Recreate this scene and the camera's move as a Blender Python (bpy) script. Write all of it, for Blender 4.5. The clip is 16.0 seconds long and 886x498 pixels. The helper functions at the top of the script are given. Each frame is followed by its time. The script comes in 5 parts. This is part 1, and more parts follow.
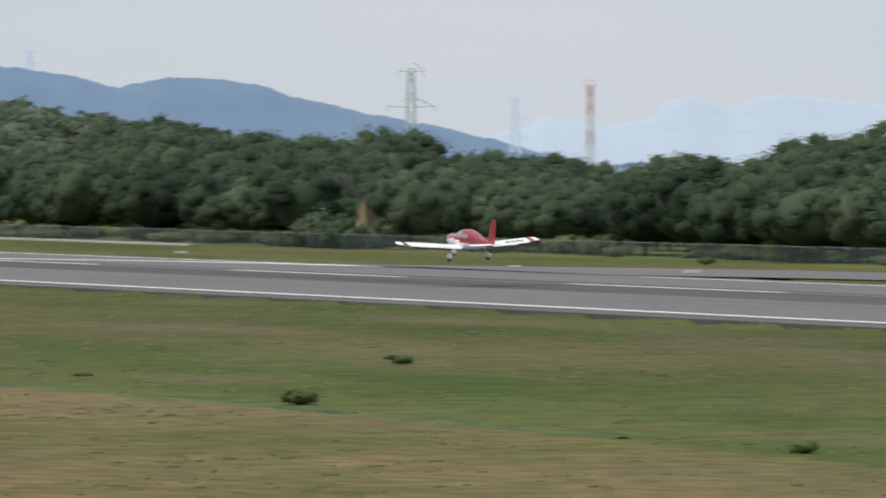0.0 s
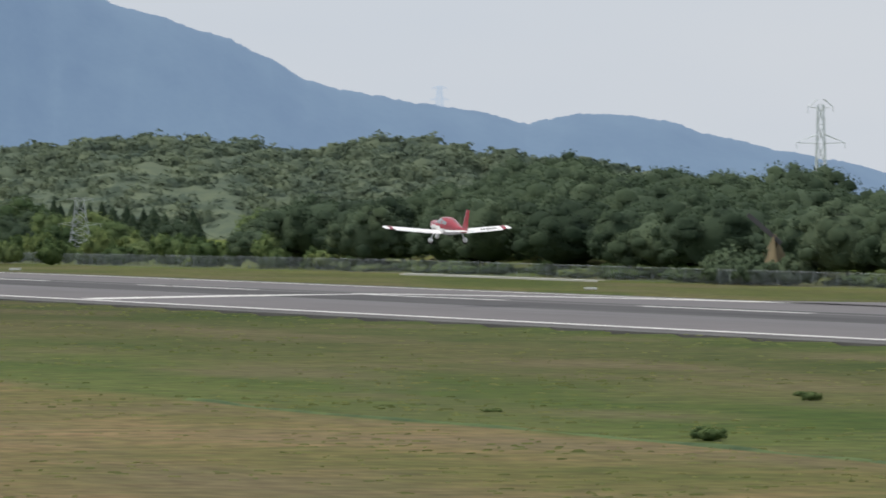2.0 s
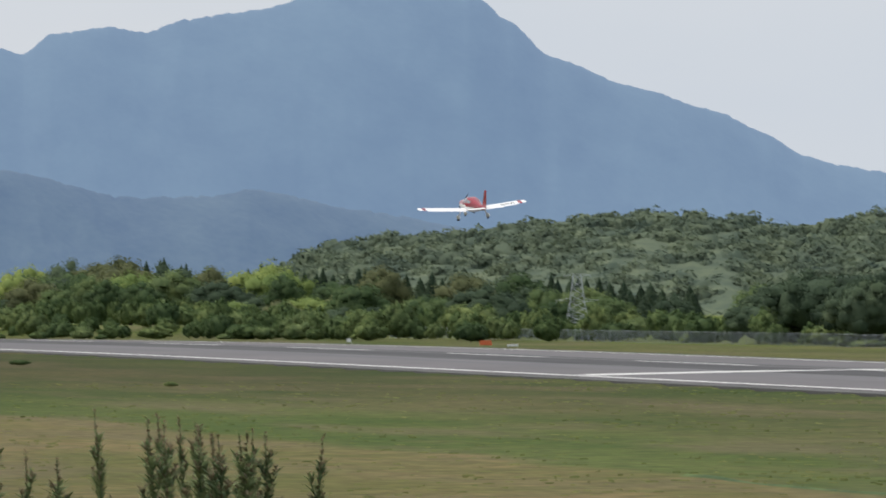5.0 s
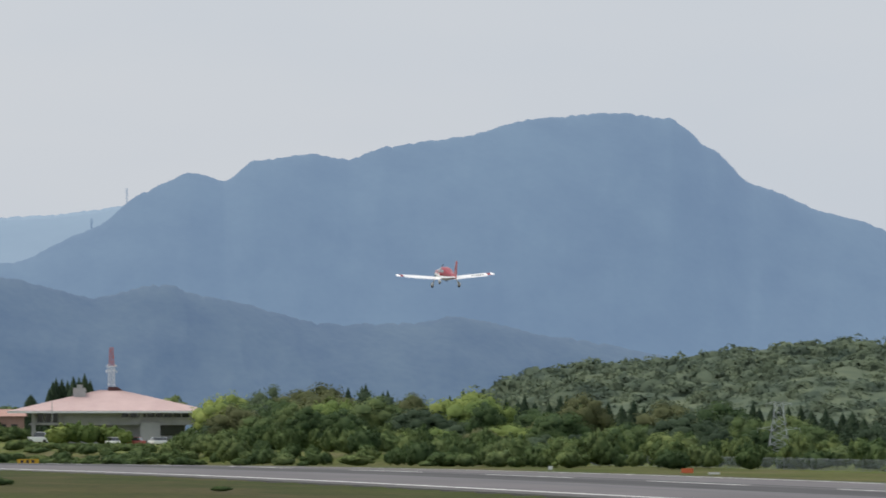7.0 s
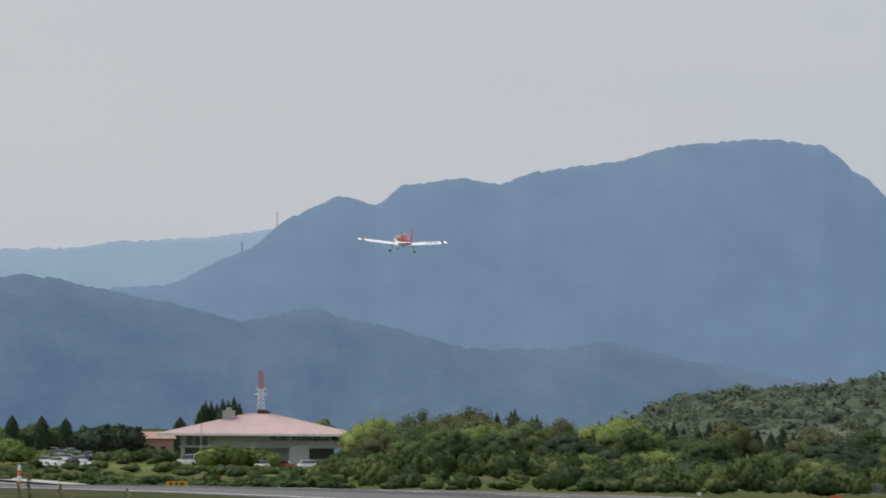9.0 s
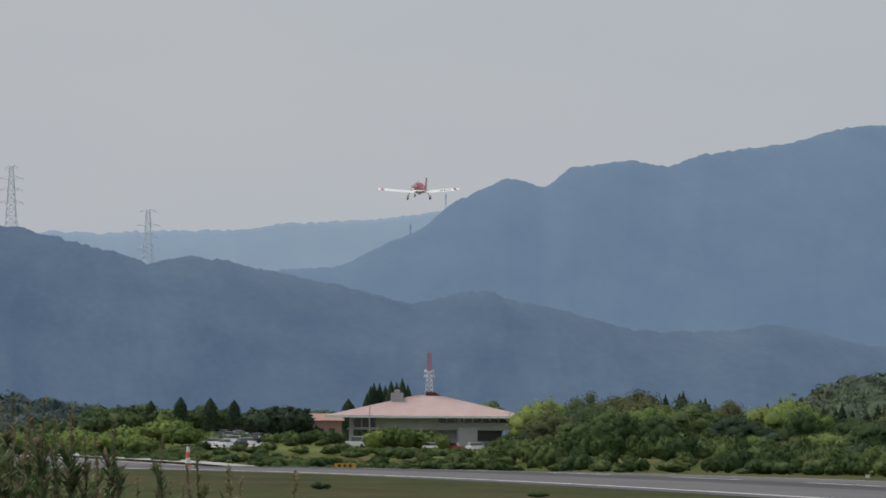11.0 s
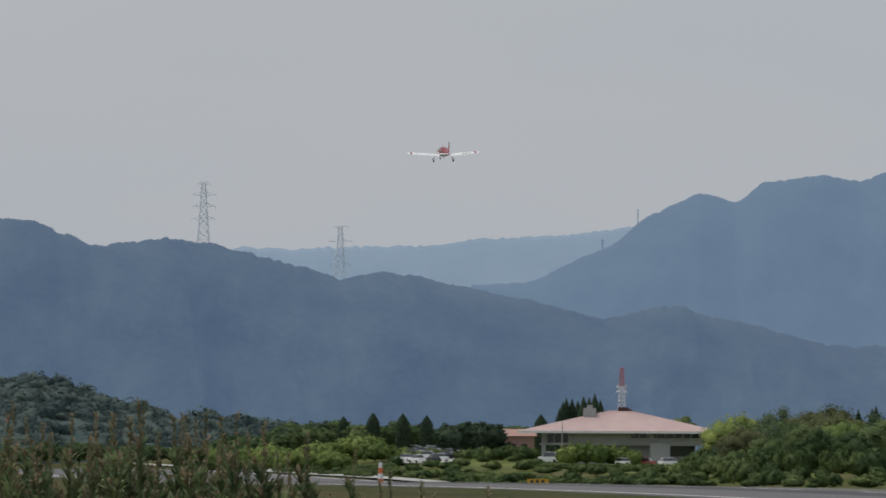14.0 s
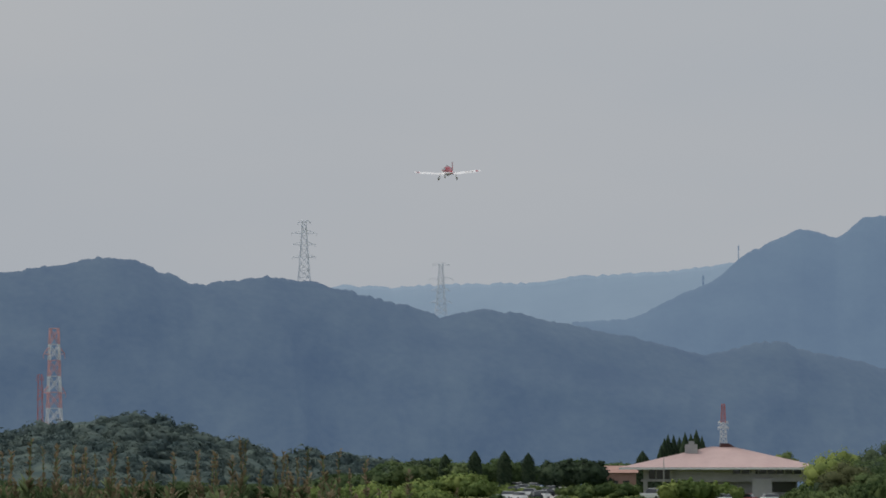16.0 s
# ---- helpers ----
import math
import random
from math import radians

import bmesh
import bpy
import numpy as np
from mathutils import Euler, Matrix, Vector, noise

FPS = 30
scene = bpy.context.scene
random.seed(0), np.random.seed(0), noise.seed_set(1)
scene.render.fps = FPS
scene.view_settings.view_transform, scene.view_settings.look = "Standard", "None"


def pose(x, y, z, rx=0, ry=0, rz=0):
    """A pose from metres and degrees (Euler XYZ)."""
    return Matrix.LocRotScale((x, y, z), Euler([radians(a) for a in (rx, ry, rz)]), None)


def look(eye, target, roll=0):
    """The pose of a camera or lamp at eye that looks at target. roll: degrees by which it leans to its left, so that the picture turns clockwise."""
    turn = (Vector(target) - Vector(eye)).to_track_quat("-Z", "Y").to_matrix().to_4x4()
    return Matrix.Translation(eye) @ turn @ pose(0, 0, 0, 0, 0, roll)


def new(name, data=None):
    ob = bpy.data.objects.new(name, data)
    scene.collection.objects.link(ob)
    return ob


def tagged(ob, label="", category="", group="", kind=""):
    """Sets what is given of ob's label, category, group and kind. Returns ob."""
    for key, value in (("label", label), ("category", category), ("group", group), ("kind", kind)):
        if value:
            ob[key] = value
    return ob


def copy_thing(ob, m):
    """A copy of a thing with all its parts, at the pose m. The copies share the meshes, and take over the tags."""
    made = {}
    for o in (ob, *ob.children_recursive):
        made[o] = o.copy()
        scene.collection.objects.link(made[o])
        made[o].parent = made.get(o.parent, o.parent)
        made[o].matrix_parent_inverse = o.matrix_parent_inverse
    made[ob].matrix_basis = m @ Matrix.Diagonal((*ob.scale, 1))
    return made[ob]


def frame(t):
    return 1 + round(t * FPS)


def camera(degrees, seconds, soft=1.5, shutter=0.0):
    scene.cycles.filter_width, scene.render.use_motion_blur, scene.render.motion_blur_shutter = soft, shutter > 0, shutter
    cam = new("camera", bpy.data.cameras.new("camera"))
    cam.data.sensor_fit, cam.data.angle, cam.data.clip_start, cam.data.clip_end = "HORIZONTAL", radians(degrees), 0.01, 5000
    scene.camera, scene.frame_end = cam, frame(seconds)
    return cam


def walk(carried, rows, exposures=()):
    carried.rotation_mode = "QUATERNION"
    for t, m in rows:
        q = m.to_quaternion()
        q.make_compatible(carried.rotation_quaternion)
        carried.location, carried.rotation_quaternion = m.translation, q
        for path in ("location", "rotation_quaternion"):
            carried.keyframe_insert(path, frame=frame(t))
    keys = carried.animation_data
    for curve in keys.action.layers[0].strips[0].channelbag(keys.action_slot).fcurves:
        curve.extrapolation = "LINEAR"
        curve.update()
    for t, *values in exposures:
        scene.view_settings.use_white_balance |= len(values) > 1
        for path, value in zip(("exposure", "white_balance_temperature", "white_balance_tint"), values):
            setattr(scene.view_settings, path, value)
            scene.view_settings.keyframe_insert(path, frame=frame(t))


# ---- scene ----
EYE = 9.4                      # lens height above the near runway edge
cam = camera(6.277, 16.0, soft=1.7, shutter=0.5)
# seconds, bearing from the runway direction, tilt, lean
ROWS = [
    (0.0, 21.155, -0.741, -0.11),
    (0.5, 20.238, -0.776, -0.26),
    (1.0, 19.851, -0.760, -0.10),
    (1.5, 18.934, -0.574, -0.27),
    (2.0, 18.253, -0.480, -0.06),
    (2.5, 17.723, -0.365, -0.19),
    (3.0, 17.069, -0.267, -0.29),
    (3.5, 16.424, -0.289, -0.32),
    (4.0, 15.679, -0.231, -0.53),
    (6.3, 13.952, 0.657, 0.05),
    (6.5, 13.816, 0.764, -0.04),
    (7.0, 13.301, 0.975, -0.07),
    (7.5, 13.087, 0.897, 0.02),
    (8.0, 12.830, 0.903, -0.18),
    (8.5, 12.610, 1.025, -0.13),
    (9.0, 12.236, 1.148, 0.33),
    (9.5, 11.802, 1.030, 0.35),
    (10.0, 11.507, 0.998, 0.39),
    (10.2, 11.359, 0.982, 0.49),
    (12.3, 10.597, 1.093, 0.16),
    (12.5, 10.478, 1.097, 0.24),
    (13.0, 10.137, 1.124, 0.15),
    (13.5, 9.913, 1.171, 0.25),
    (14.0, 9.679, 1.116, 0.29),
    (14.5, 9.354, 1.112, -0.06),
    (15.0, 9.159, 1.167, -0.10),
    (15.5, 9.071, 1.298, 0.04),
    (16.0, 8.965, 1.379, -0.01),
]


def aim(bearing, tilt, lean):
    return pose(0, 0, EYE, 90 + tilt, 0, -bearing) @ pose(0, 0, 0, 0, 0, lean)


walk(cam, [(t, aim(b, p, r)) for t, b, p, r in ROWS],
     exposures=[(0.0, 0.06), (4.0, 0.11), (6.4, 0.14), (7.0, 0.0), (8.0, -0.15), (9.0, -0.18), (9.5, -0.34), (10.0, -0.41), (12.5, -0.39), (14.0, -0.48), (16.0, -0.55)])

# ---- light: bright haze, high sun to the left ----
SUN_BEARING, SUN_HEIGHT = -52.0, 62.0
world = bpy.data.worlds.new("hazy_sky")
scene.world = world
world.use_nodes = True
wn, wl = world.node_tree.nodes, world.node_tree.links
wn.clear()
sky = wn.new("ShaderNodeTexSky")
sky.sky_type = "NISHITA"
sky.sun_disc = False
sky.sun_elevation = radians(SUN_HEIGHT)
sky.sun_rotation = radians(SUN_BEARING)
sky.dust_density = 6.0
sky.air_density = 1.6
skyback = wn.new("ShaderNodeBackground")
skyback.inputs["Strength"].default_value = 0.02
cloudback = wn.new("ShaderNodeBackground")
wcoord = wn.new("ShaderNodeTexCoord")
wmap = wn.new("ShaderNodeMapping")
wmap.inputs["Scale"].default_value = (9, 9, 30)
wnoise = wn.new("ShaderNodeTexNoise")
wnoise.inputs["Scale"].default_value = 1.0
wnoise.inputs["Detail"].default_value = 4.0
wramp = wn.new("ShaderNodeValToRGB")
wramp.color_ramp.elements[0].position = 0.3
wramp.color_ramp.elements[0].color = (0.545, 0.592, 0.655, 1)
wramp.color_ramp.elements[1].position = 0.7
wramp.color_ramp.elements[1].color = (0.60, 0.628, 0.668, 1)
wadd = wn.new("ShaderNodeAddShader")
wout = wn.new("ShaderNodeOutputWorld")
wl.new(wcoord.outputs["Generated"], wmap.inputs["Vector"])
wl.new(wmap.outputs["Vector"], wnoise.inputs["Vector"])
wl.new(wnoise.outputs["Fac"], wramp.inputs["Fac"])
wl.new(wramp.outputs["Color"], cloudback.inputs["Color"])
wl.new(sky.outputs["Color"], skyback.inputs["Color"])
wl.new(skyback.outputs[0], wadd.inputs[0])
wl.new(cloudback.outputs[0], wadd.inputs[1])
wl.new(wadd.outputs[0], wout.inputs["Surface"])

sun_data = bpy.data.lights.new("sun", "SUN")
sun_data.energy = 2.8
sun_data.angle = radians(16.0)
sun_data.color = (1.0, 0.95, 0.87)
sun = new("sun", sun_data)
sb, sh = radians(SUN_BEARING), radians(SUN_HEIGHT)
sun.matrix_basis = look(Vector((math.sin(sb) * math.cos(sh), math.cos(sb) * math.cos(sh), math.sin(sh))) * 400, (0, 0, 0))


# ---- materials ----
def material(name, dark, light, scale=1.0, rough=0.8, stretch=(1, 1, 1), bump=0.0, metal=0.0, detail=5.0,
             spread=(0.3, 0.7), per_object=0.0, per_island=0.0, fine=0.25, space="Object", haze_glow=None, leaf=0.0):
    """Two-colour noise at two scales, with optional variation from object to object and from piece to piece."""
    m = bpy.data.materials.new(name)
    m.use_nodes = True
    n, l = m.node_tree.nodes, m.node_tree.links
    b = n["Principled BSDF"]
    b.inputs["Roughness"].default_value = rough
    b.inputs["Metallic"].default_value = metal
    b.inputs["Specular IOR Level"].default_value = 0.15 if leaf else 0.3
    if space == "World":
        src = n.new("ShaderNodeNewGeometry").outputs["Position"]
    else:
        src = n.new("ShaderNodeTexCoord").outputs["Object"]
    mp = n.new("ShaderNodeMapping")
    mp.inputs["Scale"].default_value = stretch
    l.new(src, mp.inputs["Vector"])
    a = n.new("ShaderNodeTexNoise")
    a.inputs["Scale"].default_value = scale
    a.inputs["Detail"].default_value = detail
    c = n.new("ShaderNodeTexNoise")
    c.inputs["Scale"].default_value = scale * 9
    c.inputs["Detail"].default_value = 3
    for t in (a, c):
        l.new(mp.outputs["Vector"], t.inputs["Vector"])
    mixf = n.new("ShaderNodeMix")
    mixf.inputs[0].default_value = fine
    l.new(a.outputs["Fac"], mixf.inputs[2])
    l.new(c.outputs["Fac"], mixf.inputs[3])
    ramp = n.new("ShaderNodeValToRGB")
    ramp.color_ramp.elements[0].position, ramp.color_ramp.elements[1].position = spread
    ramp.color_ramp.elements[0].color = (*dark, 1)
    ramp.color_ramp.elements[1].color = (*light, 1)
    l.new(mixf.outputs[0], ramp.inputs["Fac"])
    col = ramp.outputs["Color"]
    for amount, source in ((per_object, "o"), (per_island, "i")):
        if amount:
            if source == "o":
                rnd = n.new("ShaderNodeObjectInfo").outputs["Random"]
            else:
                rnd = n.new("ShaderNodeNewGeometry").outputs["Random Per Island"]
            rng = n.new("ShaderNodeMapRange")
            rng.inputs["To Min"].default_value = 1 - amount
            rng.inputs["To Max"].default_value = 1 + amount
            l.new(rnd, rng.inputs["Value"])
            hsv = n.new("ShaderNodeHueSaturation")
            l.new(rng.outputs["Result"], hsv.inputs["Value"])
            hue = n.new("ShaderNodeMapRange")
            hue.inputs["To Min"].default_value = 0.5 + 0.06 * amount
            hue.inputs["To Max"].default_value = 0.5 - 0.06 * amount
            l.new(rnd, hue.inputs["Value"])
            l.new(hue.outputs["Result"], hsv.inputs["Hue"])
            l.new(col, hsv.inputs["Color"])
            col = hsv.outputs["Color"]
    l.new(col, b.inputs["Base Color"])
    if bump:
        bp = n.new("ShaderNodeBump")
        bp.inputs["Strength"].default_value = bump
        bp.inputs["Distance"].default_value = 0.3 / scale
        l.new(mixf.outputs[0], bp.inputs["Height"])
        l.new(bp.outputs["Normal"], b.inputs["Normal"])
    if leaf:
        # light that passes through the leaves
        thin = n.new("ShaderNodeBsdfTranslucent")
        l.new(col, thin.inputs["Color"])
        blend = n.new("ShaderNodeMixShader")
        blend.inputs[0].default_value = leaf
        l.new(b.outputs[0], blend.inputs[1])
        l.new(thin.outputs[0], blend.inputs[2])
        l.new(blend.outputs[0], n["Material Output"].inputs["Surface"])
    if name in ("red_paint", "white_paint"):
        b.inputs["Coat Weight"].default_value = 0.25
    # emission that stands in for the haze in front of distant slopes
    if haze_glow:
        b.inputs["Emission Color"].default_value = (*haze_glow, 1)
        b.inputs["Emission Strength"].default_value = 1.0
    return m


def glass(name, tint, rough=0.08):
    m = bpy.data.materials.new(name)
    m.use_nodes = True
    b = m.node_tree.nodes["Principled BSDF"]
    b.inputs["Base Color"].default_value = (*tint, 1)
    b.inputs["Roughness"].default_value = rough
    b.inputs["Specular IOR Level"].default_value = 0.8
    b.inputs["Coat Weight"].default_value = 0.6
    return m


def meadow_material():
    """Airfield grass: strips along the runway from dry straw to fresh green, broken up by patches."""
    m = bpy.data.materials.new("airfield_grass")
    m.use_nodes = True
    n, l = m.node_tree.nodes, m.node_tree.links
    b = n["Principled BSDF"]
    b.inputs["Roughness"].default_value = 0.95
    b.inputs["Specular IOR Level"].default_value = 0.1
    geo = n.new("ShaderNodeNewGeometry")
    sep = n.new("ShaderNodeSeparateXYZ")
    l.new(geo.outputs["Position"], sep.inputs[0])

    def noise_at(scale, stretch, detail=5):
        mp = n.new("ShaderNodeMapping")
        mp.inputs["Scale"].default_value = stretch
        l.new(geo.outputs["Position"], mp.inputs["Vector"])
        t = n.new("ShaderNodeTexNoise")
        t.inputs["Scale"].default_value = scale
        t.inputs["Detail"].default_value = detail
        l.new(mp.outputs["Vector"], t.inputs["Vector"])
        return t.outputs["Fac"]

    def calc(op, a, c):
        k = n.new("ShaderNodeMath")
        k.operation = op
        for i, q in enumerate((a, c)):
            if isinstance(q, (int, float)):
                k.inputs[i].default_value = q
            else:
                l.new(q, k.inputs[i])
        return k.outputs[0]

    wobble = calc("MULTIPLY", calc("SUBTRACT", noise_at(0.05, (1, 0.5, 1)), 0.5), 15.0)
    across = calc("ADD", sep.outputs["X"], wobble)
    strip = n.new("ShaderNodeMapRange")
    strip.inputs["From Min"].default_value, strip.inputs["From Max"].default_value = 50, 270
    l.new(across, strip.inputs["Value"])
    ramp = n.new("ShaderNodeValToRGB")
    stops = [(50, (0.105, 0.10, 0.045)), (82, (0.132, 0.122, 0.058)), (97.5, (0.118, 0.116, 0.050)), (99.5, (0.062, 0.096, 0.024)),
             (117, (0.064, 0.094, 0.024)), (126, (0.074, 0.090, 0.032)), (140, (0.074, 0.084, 0.033)), (152, (0.062, 0.080, 0.027)), (166, (0.056, 0.084, 0.020)),
             (222, (0.078, 0.098, 0.030)), (246, (0.072, 0.09, 0.028)), (262, (0.115, 0.160, 0.048))]
    e = ramp.color_ramp.elements
    while len(e) < len(stops):
        e.new(0.5)
    for k, (x, c) in zip(e, stops):
        k.position = (x - 50) / 220
        k.color = (*c, 1)
    l.new(strip.outputs["Result"], ramp.inputs["Fac"])
    patch = n.new("ShaderNodeValToRGB")
    patch.color_ramp.elements[0].position, patch.color_ramp.elements[1].position = 0.38, 0.64
    patch.color_ramp.elements[0].color = (0.80, 0.86, 0.54, 1)
    patch.color_ramp.elements[1].color = (1.40, 1.14, 1.18, 1)
    l.new(noise_at(0.055, (1, 0.35, 1), 8), patch.inputs["Fac"])
    mul = n.new("ShaderNodeMix")
    mul.data_type, mul.blend_type = "RGBA", "MULTIPLY"
    mul.inputs[0].default_value = 1.0
    l.new(ramp.outputs["Color"], mul.inputs[6])
    l.new(patch.outputs["Color"], mul.inputs[7])
    streak = n.new("ShaderNodeValToRGB")
    streak.color_ramp.elements[0].position, streak.color_ramp.elements[1].position = 0.36, 0.66
    streak.color_ramp.elements[0].color = (0.78, 0.9, 0.74, 1)
    streak.color_ramp.elements[1].color = (1.22, 1.1, 1.16, 1)
    l.new(noise_at(0.32, (0.55, 1, 1), 6), streak.inputs["Fac"])
    mul2 = n.new("ShaderNodeMix")
    mul2.data_type, mul2.blend_type = "RGBA", "MULTIPLY"
    mul2.inputs[0].default_value = 1.0
    l.new(mul.outputs[2], mul2.inputs[6])
    l.new(streak.outputs["Color"], mul2.inputs[7])
    dry = n.new("ShaderNodeMapRange")
    dry.inputs["From Min"].default_value, dry.inputs["From Max"].default_value = 0.49, 0.66
    dry.inputs["To Max"].default_value = 0.6
    l.new(noise_at(0.09, (1.1, 0.3, 1), 7), dry.inputs["Value"])
    hay = n.new("ShaderNodeMix")
    hay.data_type = "RGBA"
    hay.inputs[7].default_value = (0.135, 0.108, 0.062, 1)
    l.new(dry.outputs["Result"], hay.inputs[0])
    l.new(mul2.outputs[2], hay.inputs[6])
    mul = hay
    fine = n.new("ShaderNodeMapRange")
    fine.inputs["From Min"].default_value, fine.inputs["From Max"].default_value = 0.3, 0.7
    fine.inputs["To Min"].default_value, fine.inputs["To Max"].default_value = 0.55, 1.05
    l.new(noise_at(0.9, (1, 0.5, 1), 6), fine.inputs["Value"])
    # darker, browner multiply farther along, on this side of the runway only
    far_dark = n.new("ShaderNodeMapRange")
    far_dark.inputs["From Min"].default_value, far_dark.inputs["From Max"].default_value = 470, 640
    far_dark.inputs["To Max"].default_value = 0.75
    l.new(calc("ADD", sep.outputs["Y"], calc("MULTIPLY", wobble, 6.0)), far_dark.inputs["Value"])
    this_side = calc("MULTIPLY", far_dark.outputs["Result"], calc("LESS_THAN", sep.outputs["X"], 222.0))
    far_grass = n.new("ShaderNodeMix")
    far_grass.data_type, far_grass.blend_type = "RGBA", "MULTIPLY"
    far_grass.inputs[7].default_value = (0.60, 0.58, 0.48, 1)
    l.new(this_side, far_grass.inputs[0])
    l.new(mul.outputs[2], far_grass.inputs[6])
    mul = far_grass
    hsv = n.new("ShaderNodeHueSaturation")
    l.new(mul.outputs[2], hsv.inputs["Color"])
    l.new(fine.outputs["Result"], hsv.inputs["Value"])
    l.new(hsv.outputs["Color"], b.inputs["Base Color"])
    return m


M_GRASS = meadow_material()
M_RUNWAY = material("weathered_asphalt", (0.094, 0.089, 0.094), (0.128, 0.121, 0.127), 0.09, 0.85, (1, 0.25, 1), 0.05, space="World")
M_SHOULDER = material("dark_shoulder_asphalt", (0.06, 0.06, 0.062), (0.10, 0.098, 0.095), 0.3, 0.9, (1, 0.3, 1), space="World")
M_RUBBER = material("rubber_streaks", (0.030, 0.030, 0.032), (0.068, 0.066, 0.070), 0.5, 0.8, (1, 0.03, 1), spread=(0.35, 0.75), space="World")
M_PAINT = material("runway_white_paint", (0.44, 0.44, 0.43), (0.64, 0.64, 0.62), 0.6, 0.7, space="World")
M_PAD = material("pale_concrete", (0.30, 0.30, 0.28), (0.40, 0.40, 0.38), 0.2, 0.9, space="World")
M_WOOD_LEAF = material("dark_oak_foliage", (0.050, 0.080, 0.050), (0.074, 0.108, 0.058), 0.22, 0.85, per_object=0.34, per_island=0.20, leaf=0.34)
M_LEAF = material("broadleaf_foliage", (0.048, 0.086, 0.040), (0.135, 0.190, 0.066), 0.25, 0.8, per_object=0.38, per_island=0.20, leaf=0.34)
M_BUSH = material("bush_foliage", (0.058, 0.098, 0.040), (0.135, 0.186, 0.062), 0.5, 0.85, per_object=0.32, per_island=0.20, leaf=0.34)
M_LIME = material("bright_scrub_foliage", (0.105, 0.160, 0.046), (0.220, 0.290, 0.085), 0.4, 0.8, per_object=0.3, per_island=0.2, leaf=0.34)
M_RUST = material("reddish_young_foliage", (0.060, 0.076, 0.036), (0.135, 0.150, 0.068), 0.3, 0.85, per_object=0.25, per_island=0.25, leaf=0.34)
M_STREAK = material("faint_rubber_film", (0.085, 0.083, 0.088), (0.135, 0.130, 0.137), 0.5, 0.85, (1, 0.03, 1), space="World")
M_CONIFER = material("conifer_foliage", (0.028, 0.052, 0.034), (0.058, 0.090, 0.046), 0.8, 0.75, per_object=0.2, per_island=0.3, leaf=0.34)
M_BARK = material("bark", (0.05, 0.04, 0.03), (0.12, 0.10, 0.08), 3.0, 0.95, (1, 1, 0.2), 0.3)
# hill foliage: haze is painted in by a paler, bluer base colour
M_FARHILL = material("haze_greyed_hill_foliage", (0.074, 0.106, 0.084), (0.152, 0.190, 0.120), 0.12, 0.95, (1, 0.6, 1), 0.0, spread=(0.34, 0.66), fine=0.2, per_island=0.14, space="World", leaf=0.34)
M_BLUEHILL = material("haze_blued_hill_foliage", (0.060, 0.094, 0.100), (0.124, 0.164, 0.146), 0.12, 0.95, (1, 0.6, 1), 0.0, spread=(0.36, 0.64), fine=0.2, per_island=0.14, space="World", leaf=0.34)
# distant slopes: blue haze is added as emission over their own colour
M_MOUNTAIN = material("haze_lit_mountain_forest", (0.018, 0.030, 0.030), (0.036, 0.054, 0.052), 0.030, 0.95, (1, 0.3, 1.3), spread=(0.36, 0.66), space="World", haze_glow=(0.125, 0.194, 0.318))
M_RIDGE = material("haze_lit_ridge_forest", (0.010, 0.018, 0.019), (0.040, 0.054, 0.046), 0.040, 0.95, (0.9, 0.3, 1.2), spread=(0.36, 0.70), fine=0.35, space="World", haze_glow=(0.077, 0.128, 0.226))
M_PLATEAU = material("haze_lit_plateau", (0.06, 0.09, 0.11), (0.09, 0.12, 0.14), 0.01, 0.95, space="World", haze_glow=(0.185, 0.25, 0.345))
M_PALE = material("haze_lit_peaks", (0.06, 0.08, 0.1), (0.08, 0.1, 0.12), 0.01, 0.95, space="World", haze_glow=(0.40, 0.47, 0.56))
# mast red and white with distance haze mixed into the base colour
M_HAZERED = material("haze_tinted_red_paint", (0.62, 0.34, 0.34), (0.68, 0.40, 0.40), 1.0, 0.8)
M_HAZEWHITE = material("haze_tinted_white_paint", (0.68, 0.71, 0.74), (0.76, 0.78, 0.80), 1.0, 0.8)
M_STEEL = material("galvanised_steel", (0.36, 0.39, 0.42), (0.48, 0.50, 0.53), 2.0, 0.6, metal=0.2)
# steel made paler than M_STEEL to imitate haze over far towers
M_HAZESTEEL = material("haze_tinted_steel", (0.60, 0.65, 0.70), (0.68, 0.72, 0.76), 1.0, 0.8)
M_FENCE = material("grey_fence_wire", (0.32, 0.355, 0.38), (0.38, 0.415, 0.44), 2.0, 0.7)
M_RED = material("red_paint", (0.23, 0.007, 0.020), (0.29, 0.014, 0.030), 1.2, 0.25)
M_WHITE = material("white_paint", (0.74, 0.75, 0.76), (0.84, 0.84, 0.84), 1.5, 0.35)
M_FADED = material("faded_red_paint", (0.45, 0.11, 0.10), (0.55, 0.18, 0.16), 1.0, 0.7)
M_DARK = material("dark_rubber", (0.015, 0.015, 0.016), (0.035, 0.035, 0.036), 6.0, 0.8)
M_INK = material("black_lettering", (0.02, 0.02, 0.022), (0.05, 0.05, 0.055), 5.0, 0.5)
M_WINDOW = glass("window_glass", (0.03, 0.035, 0.04))
M_CANOPY = glass("cockpit_glass", (0.16, 0.18, 0.20), 0.05)
M_ROOF = material("pink_metal_roofing", (0.43, 0.31, 0.30), (0.52, 0.39, 0.375), 0.35, 0.55)
M_WALL = material("grey_concrete_wall", (0.36, 0.36, 0.37), (0.47, 0.47, 0.46), 0.5, 0.9)
M_TILE = material("salmon_roof_tile", (0.34, 0.20, 0.17), (0.42, 0.27, 0.23), 1.0, 0.8)
